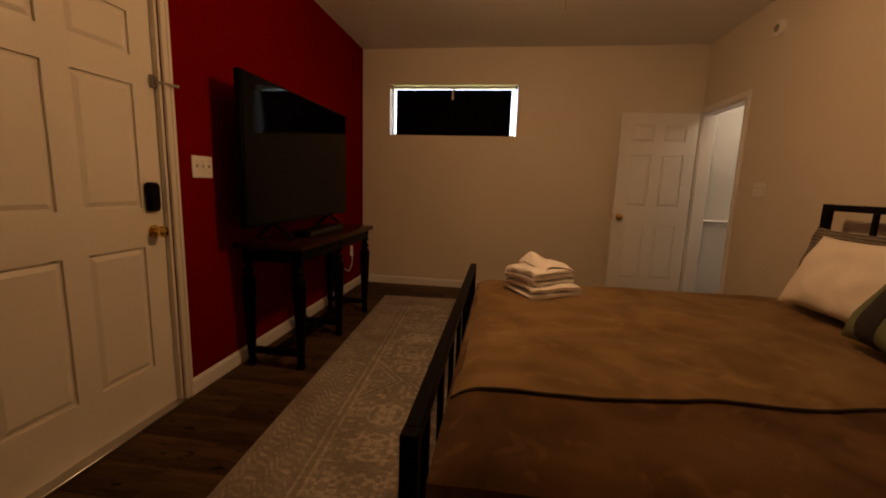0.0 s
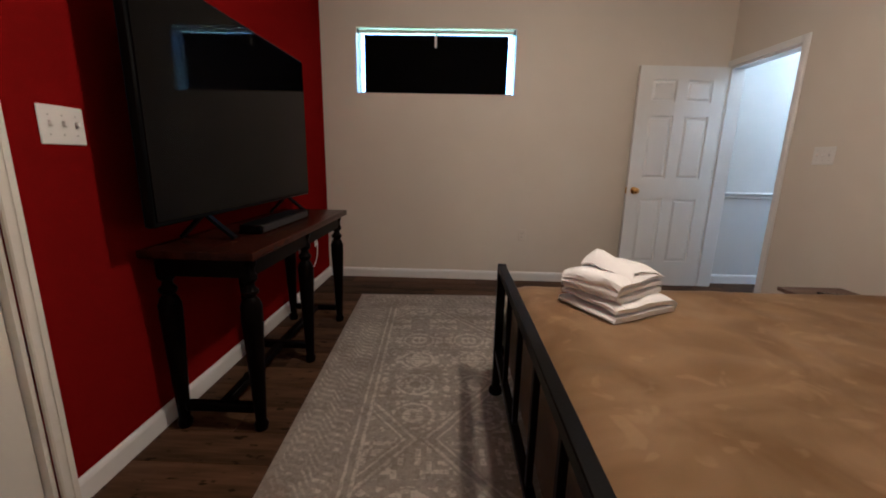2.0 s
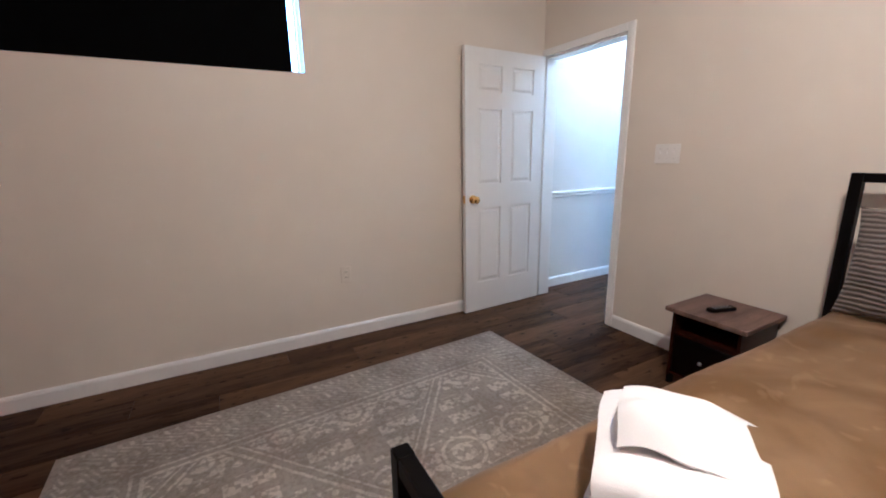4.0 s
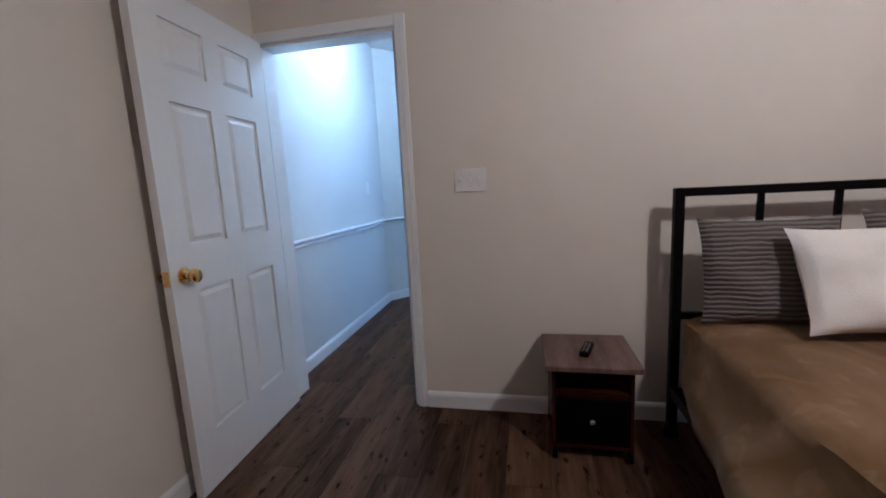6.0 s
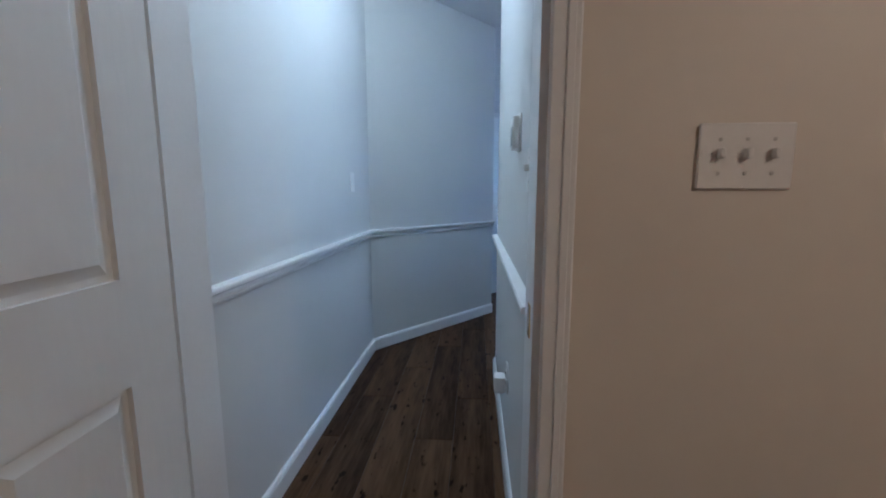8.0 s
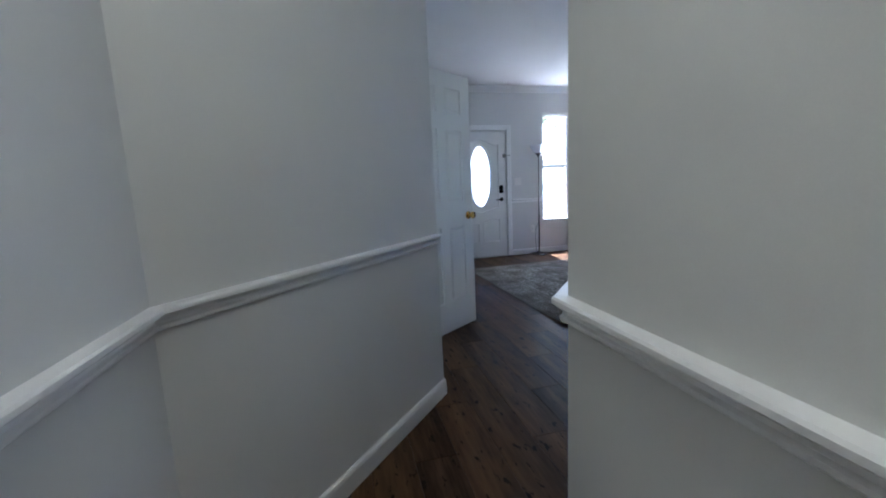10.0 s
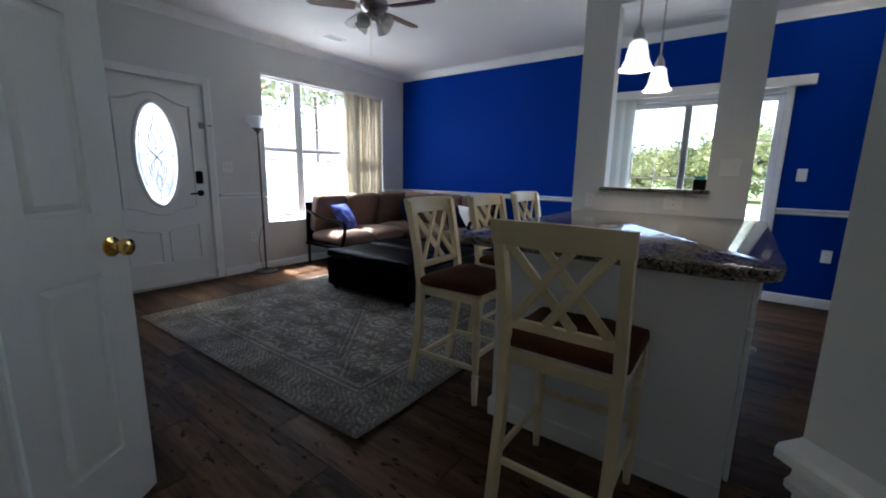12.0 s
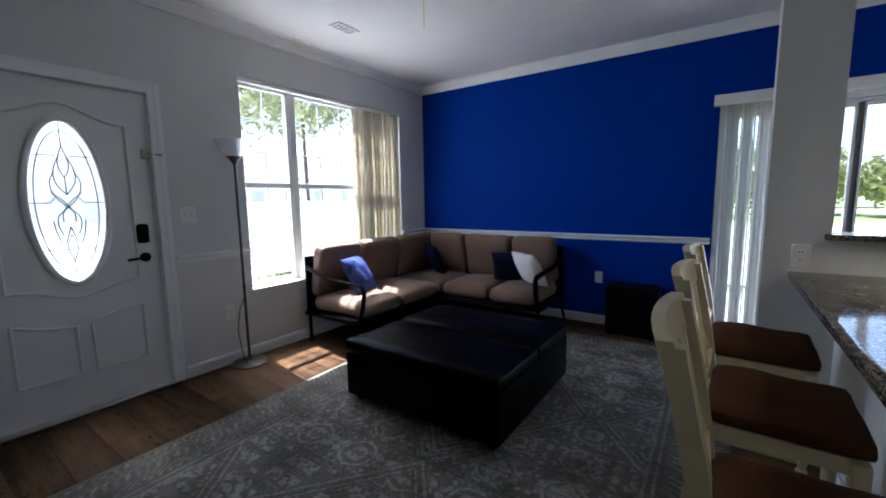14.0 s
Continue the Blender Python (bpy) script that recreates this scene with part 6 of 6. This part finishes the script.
for y in (-3.285, -3.885):
    p = thing("pendant_lamp", "pendant lamp with a lit white bell shade", "pendant lamp", "pendants over the counter", pose(3.20, y, 0))
    part("canopy", lathe([(0.02, 2.62), (0.05, 2.635), (0.06, 2.659)], 20), M_STEEL, p)
    part("stem", lathe([(0.006, 1.921), (0.006, 2.635)], 10), M_STEEL, p)
    part("cap", lathe([(0.026, 1.861), (0.030, 1.881), (0.022, 1.906), (0.010, 1.931)], 18), M_STEEL, p)
    part("shade", lathe([(0.024, 1.868), (0.040, 1.854), (0.049, 1.816), (0.057, 1.776), (0.073, 1.740), (0.084, 1.728), (0.079, 1.728), (0.052, 1.773), (0.044, 1.816), (0.034, 1.852)], 28, cap=False), M_LAMPGLASS, p, "lit white glass bell shade")
kl = thing("ceiling_light", "round flush ceiling light with a lit glass bowl", "ceiling light", m=pose(2.12, -5.50, HL))
part("base", lathe([(0.145, -0.035), (0.15, -0.02), (0.148, -0.001)], 30), M_STEEL, kl)
part("diffuser", lathe([(0.012, -0.120), (0.016, -0.11), (0.075, -0.092), (0.118, -0.06), (0.130, -0.036)], 30), M_LAMPGLASS, kl, "lit alabaster glass bowl")

fr_ = thing("refrigerator", "black refrigerator with papers held by magnets", "refrigerator", m=pose(1.30, -5.315, 0))
part("body", boxed(-0.70, -0.06, -0.445, 0.445, 0.03, 1.75, 0.006), M_FRIDGE, fr_)
for a, b in ((-0.445, -0.005), (0.005, 0.445)):
    d = part("door", boxed(-0.055, 0.0, a, b, 0.62, 1.75, 0.012, seg=2), M_FRIDGE, fr_, "glossy black fridge door")
    hy = -0.04 if a < 0 else 0.04
    part("handle", tube([(0.0, hy, 0.85), (0.045, hy, 0.88), (0.05, hy, 1.15), (0.045, hy, 1.42), (0.0, hy, 1.45)], 0.011, False, 8), M_FRIDGE, d)
d = part("freezer_drawer", boxed(-0.055, 0.0, -0.445, 0.445, 0.06, 0.61, 0.012, seg=2), M_FRIDGE, fr_, "glossy black freezer drawer")
part("handle", tube([(0.0, -0.30, 0.54), (0.045, -0.28, 0.54), (0.045, 0.28, 0.54), (0.0, 0.30, 0.54)], 0.011, False, 8), M_FRIDGE, d)
part("grille", boxed(-0.05, -0.01, -0.44, 0.44, 0.0, 0.055), M_PLASTIC, fr_)
for y, z, w, h in ((-0.38, 1.55, 0.09, 0.24), (-0.36, 1.20, 0.07, 0.20), (-0.12, 1.46, 0.11, 0.40), (0.25, 1.66, 0.10, 0.05)):
    solo("paper_note", boxed(1.301, 1.303, -5.315 + y - w / 2, -5.315 + y + w / 2, z - h / 2, z + h / 2), M_PAPER, "pale printed sheet on the fridge door", "paper", group="papers on the fridge")

# ---- outdoors ----
solo("ground", boxed(-400, 400, -400, 400, -0.35, -0.16), M_GRASS, "green lawn round the house", "ground", kind="structure", smooth=False)
solo("pavement", boxed(7.6, 30, -40, 40, -0.16, -0.12), M_ASPHALT, "sunlit concrete parking court", "pavement", kind="structure", smooth=False)
solo("patio", boxed(0.5, 7.0, -8.6, -6.24, -0.16, -0.05), M_ASPHALT, "concrete patio slab", "pavement", kind="structure", smooth=False)
solo("driveway", boxed(-25, 30, -27.0, -9.6, -0.16, -0.11), M_ASPHALT, "sunlit concrete driveway behind the patio", "pavement", kind="structure", smooth=False)


def tree(name, x, y, h, r, seed, label, low=0.68, tall=0.33, leaf=0.09, count=7500, bole=0.12):
    """A trunk with limbs under a ragged crown of single leaves gathered in clumps."""
    t = thing(name, label, "tree", m=pose(x, y, -0.16))
    rnd = random.Random(seed)
    bm = tube([(0, 0, 0), (0.08, 0.05, h * 0.25), (0.0, 0.15, h * 0.5), (0.1, 0.1, h * 0.72)], bole, False, 9)
    for k in range(7):
        a = rnd.uniform(0, 6.28)
        z = h * rnd.uniform(low - tall * 0.7, low)
        tube([(0.03, 0.08, z), (r * 0.4 * math.cos(a), r * 0.4 * math.sin(a), z + h * 0.10), (r * 0.7 * math.cos(a), r * 0.7 * math.sin(a), z + h * 0.16)], bole * 0.28, False, 6, bm)
    part("trunk", bm, M_BARK, t)
    verts, faces = [], []
    for k in range(count):
        a, b = rnd.uniform(0, 6.28), math.acos(rnd.uniform(-1, 1))
        q = rnd.uniform(0.25, 1.0) ** 0.6
        wob = 0.75 + 0.5 * noise.noise(Vector((math.cos(a) * 2 + seed, math.sin(a) * 2, math.cos(b) * 2)))
        c = Vector((r * q * wob * math.sin(b) * math.cos(a), r * q * wob * math.sin(b) * math.sin(a), h * low + h * tall * q * wob * math.cos(b)))
        if noise.noise(c * 1.1) < -0.12:
            continue
        e1 = Vector((rnd.uniform(-1, 1), rnd.uniform(-1, 1), rnd.uniform(-1, 1))).normalized() * leaf * rnd.uniform(0.6, 1.4)
        e2 = e1.orthogonal().normalized() * e1.length * 0.6
        i = len(verts)
        verts += [c - e1, c + e2, c + e1, c - e2]
        faces.append((i, i + 1, i + 2, i + 3))
    me = bpy.data.meshes.new("crown")
    me.from_pydata(verts, [], faces)
    me.materials.append(M_LEAF)
    ob = new("crown", me)
    ob.parent = t
    return t


for k, (x, y, h, r) in enumerate(((17.5, -8.9, 8.6, 3.6), (22.5, -6.6, 9.5, 3.4), (19.5, -13.5, 9.5, 3.8))):
    tree("tree", x, y, h, r, k + 1, "leafy green tree outside the front window", 0.66, 0.30, 0.10, bole=0.08)
for k in range(9):
    x = -15.0 + 3.6 * k
    y = -36.0 - 4.0 * math.sin(k * 2.1)
    tree("tree", x, y, 4.8 + 0.6 * math.sin(k * 1.7), 3.7, k + 11, "low leafy green tree in the row beyond the driveway", 0.49, 0.49, 0.16, 6500, 0.08)


def shrub(x, y, r, seed):
    rnd = random.Random(seed)
    verts, faces = [], []
    for k in range(1500):
        a, b = rnd.uniform(0, 6.28), rnd.uniform(0, 1.57)
        q = rnd.uniform(0.6, 1.0) * (0.85 + 0.3 * noise.noise(Vector((math.cos(a) * 2, math.sin(a) * 2, seed))))
        c = Vector((x + r * q * math.cos(a) * math.cos(b), y + r * q * math.sin(a) * math.cos(b), -0.14 + 1.30 * q * math.sin(b)))
        e1 = Vector((rnd.uniform(-1, 1), rnd.uniform(-1, 1), rnd.uniform(-1, 1))).normalized() * rnd.uniform(0.03, 0.06)
        e2 = e1.orthogonal().normalized() * e1.length * 0.6
        i = len(verts)
        verts += [c - e1, c + e2, c + e1, c - e2]
        faces.append((i, i + 1, i + 2, i + 3))
    me = bpy.data.meshes.new("shrub")
    me.from_pydata(verts, [], faces)
    me.materials.append(M_LEAF)
    tagged(new("shrub", me), "low green shrub under the front window", "shrub")


for k, y in enumerate((-3.9, -4.7, -5.6)):
    shrub(8.55, y, 0.62, k + 31)


def car(m):
    c = thing("parked_car", "silver car parked in the court", "car", m=m)
    bm = prism([(-2.1, 0.3), (-2.15, 0.65), (-1.9, 0.9), (-1.2, 0.98), (-0.6, 1.42), (0.7, 1.44), (1.3, 1.0), (2.0, 0.9), (2.15, 0.6), (2.1, 0.3)], -0.85, 0.85, bevel=0.08)
    bmesh.ops.rotate(bm, matrix=Matrix.Rotation(radians(90), 3, "X"), verts=bm.verts[:])
    part("body", bm, M_CAR, c)
    bm = prism([(-1.02, 1.0), (-0.55, 1.36), (0.62, 1.38), (1.1, 1.02)], -0.86, 0.86)
    bmesh.ops.rotate(bm, matrix=Matrix.Rotation(radians(90), 3, "X"), verts=bm.verts[:])
    part("side_window", bm, M_CARGLASS, c, "dark side windows")
    for x in (-1.3, 1.35):
        for y in (-0.80, 0.80):
            bm = lathe([(0.2, -0.1), (0.33, -0.1), (0.34, 0.1), (0.2, 0.1)], 22)
            bmesh.ops.transform(bm, matrix=pose(x, y, 0.34, 90, 0, 0), verts=bm.verts[:])
            w = part("wheel", bm, M_TYRE, c)
            bm = lathe([(0.05, -0.105), (0.2, -0.105), (0.2, 0.105), (0.05, 0.105)], 16)
            bmesh.ops.transform(bm, matrix=pose(x, y, 0.34, 90, 0, 0), verts=bm.verts[:])
            part("rim", bm, M_STEEL, w)


car(pose(17.0, -8.0, -0.12, 0, 0, 80))
car(pose(19.0, -13.5, -0.12, 0, 0, 80))


def house(name, x0, x1, y0, y1, h, label):
    hs = thing(name, label, "house")
    part("wall", boxed(x0, x1, y0, y1, -0.16, h), M_SIDING, hs, smooth=False)
    bm = bmesh.new()
    ym = (y0 + y1) / 2
    a = [bm.verts.new(p) for p in ((x0 - 0.4, y0 - 0.4, h), (x1 + 0.4, y0 - 0.4, h), (x1 + 0.4, y1 + 0.4, h), (x0 - 0.4, y1 + 0.4, h), ((x0 + x1) / 2, y0 - 0.4, h + 2.2), ((x0 + x1) / 2, y1 + 0.4, h + 2.2))]
    for q in ((0, 1, 4), (2, 3, 5), (1, 2, 5, 4), (3, 0, 4, 5), (0, 3, 2, 1)):
        bm.faces.new([a[k] for k in q])
    part("roof", bm, M_ROOF, hs, smooth=False)
    y = y0 + 1.2
    while y < y1 - 1.2:
        w = part("window", boxed(x0 - 0.06, x0 + 0.02, y, y + 1.1, 0.9, 2.2), M_TRIM, hs, smooth=False)
        part("pane", boxed(x0 - 0.07, x0 - 0.055, y + 0.08, y + 1.02, 0.98, 2.12), M_HOUSEPANE, w, smooth=False)
        y += 2.6
    return hs


house("house", 31, 39, -30, 6, 3.0, "long pale house across the parking court")

# ---- floor planks ----
floor = solo("floor", boxed(WEST - 0.1, EAST_LR + 0.16, -6.22, 0.18, -0.06, -0.006), M_TURNED, "brown wood-look laminate plank floor", "floor", kind="structure", smooth=False)
PW, PL = 0.188, 1.22
plank_cache = {}


def plank_mesh(length, width):
    key = (round(length, 3), round(width, 3))
    if key not in plank_cache:
        bm = bmesh.new()
        c = 0.0016
        lo = [bm.verts.new(p) for p in ((0, 0, -0.006), (length, 0, -0.006), (length, width, -0.006), (0, width, -0.006))]
        mid = [bm.verts.new(p) for p in ((0, 0, -0.0015), (length, 0, -0.0015), (length, width, -0.0015), (0, width, -0.0015))]
        hi = [bm.verts.new(p) for p in ((c, c, 0), (length - c, c, 0), (length - c, width - c, 0), (c, width - c, 0))]
        bm.faces.new(hi)
        for a, b in ((lo, mid), (mid, hi)):
            for k in range(4):
                bm.faces.new((a[k], a[(k + 1) % 4], b[(k + 1) % 4], b[k]))
        plank_cache[key] = finish(bm, "plank", M_PLANK)
    return plank_cache[key]


for row in range(34):
    y = -6.21 + PW * row
    w = min(PW, 0.112 - y) - 0.0008
    x = WEST - 0.02 - (row * 0.41) % PL
    while x < EAST_LR + 0.14:
        a, b = max(x, WEST - 0.02), min(x + PL, EAST_LR + 0.15)
        if y < SOUTH - PW:
            a = max(a, 0.40)
        if y > -0.75:
            b = min(b, 4.20)
        if b - a > 0.02 and w > 0.01:
            ob = new("plank", plank_mesh(b - a - 0.0008, w))
            ob.location = (a, y, 0)
            ob.parent = floor
        x += PL
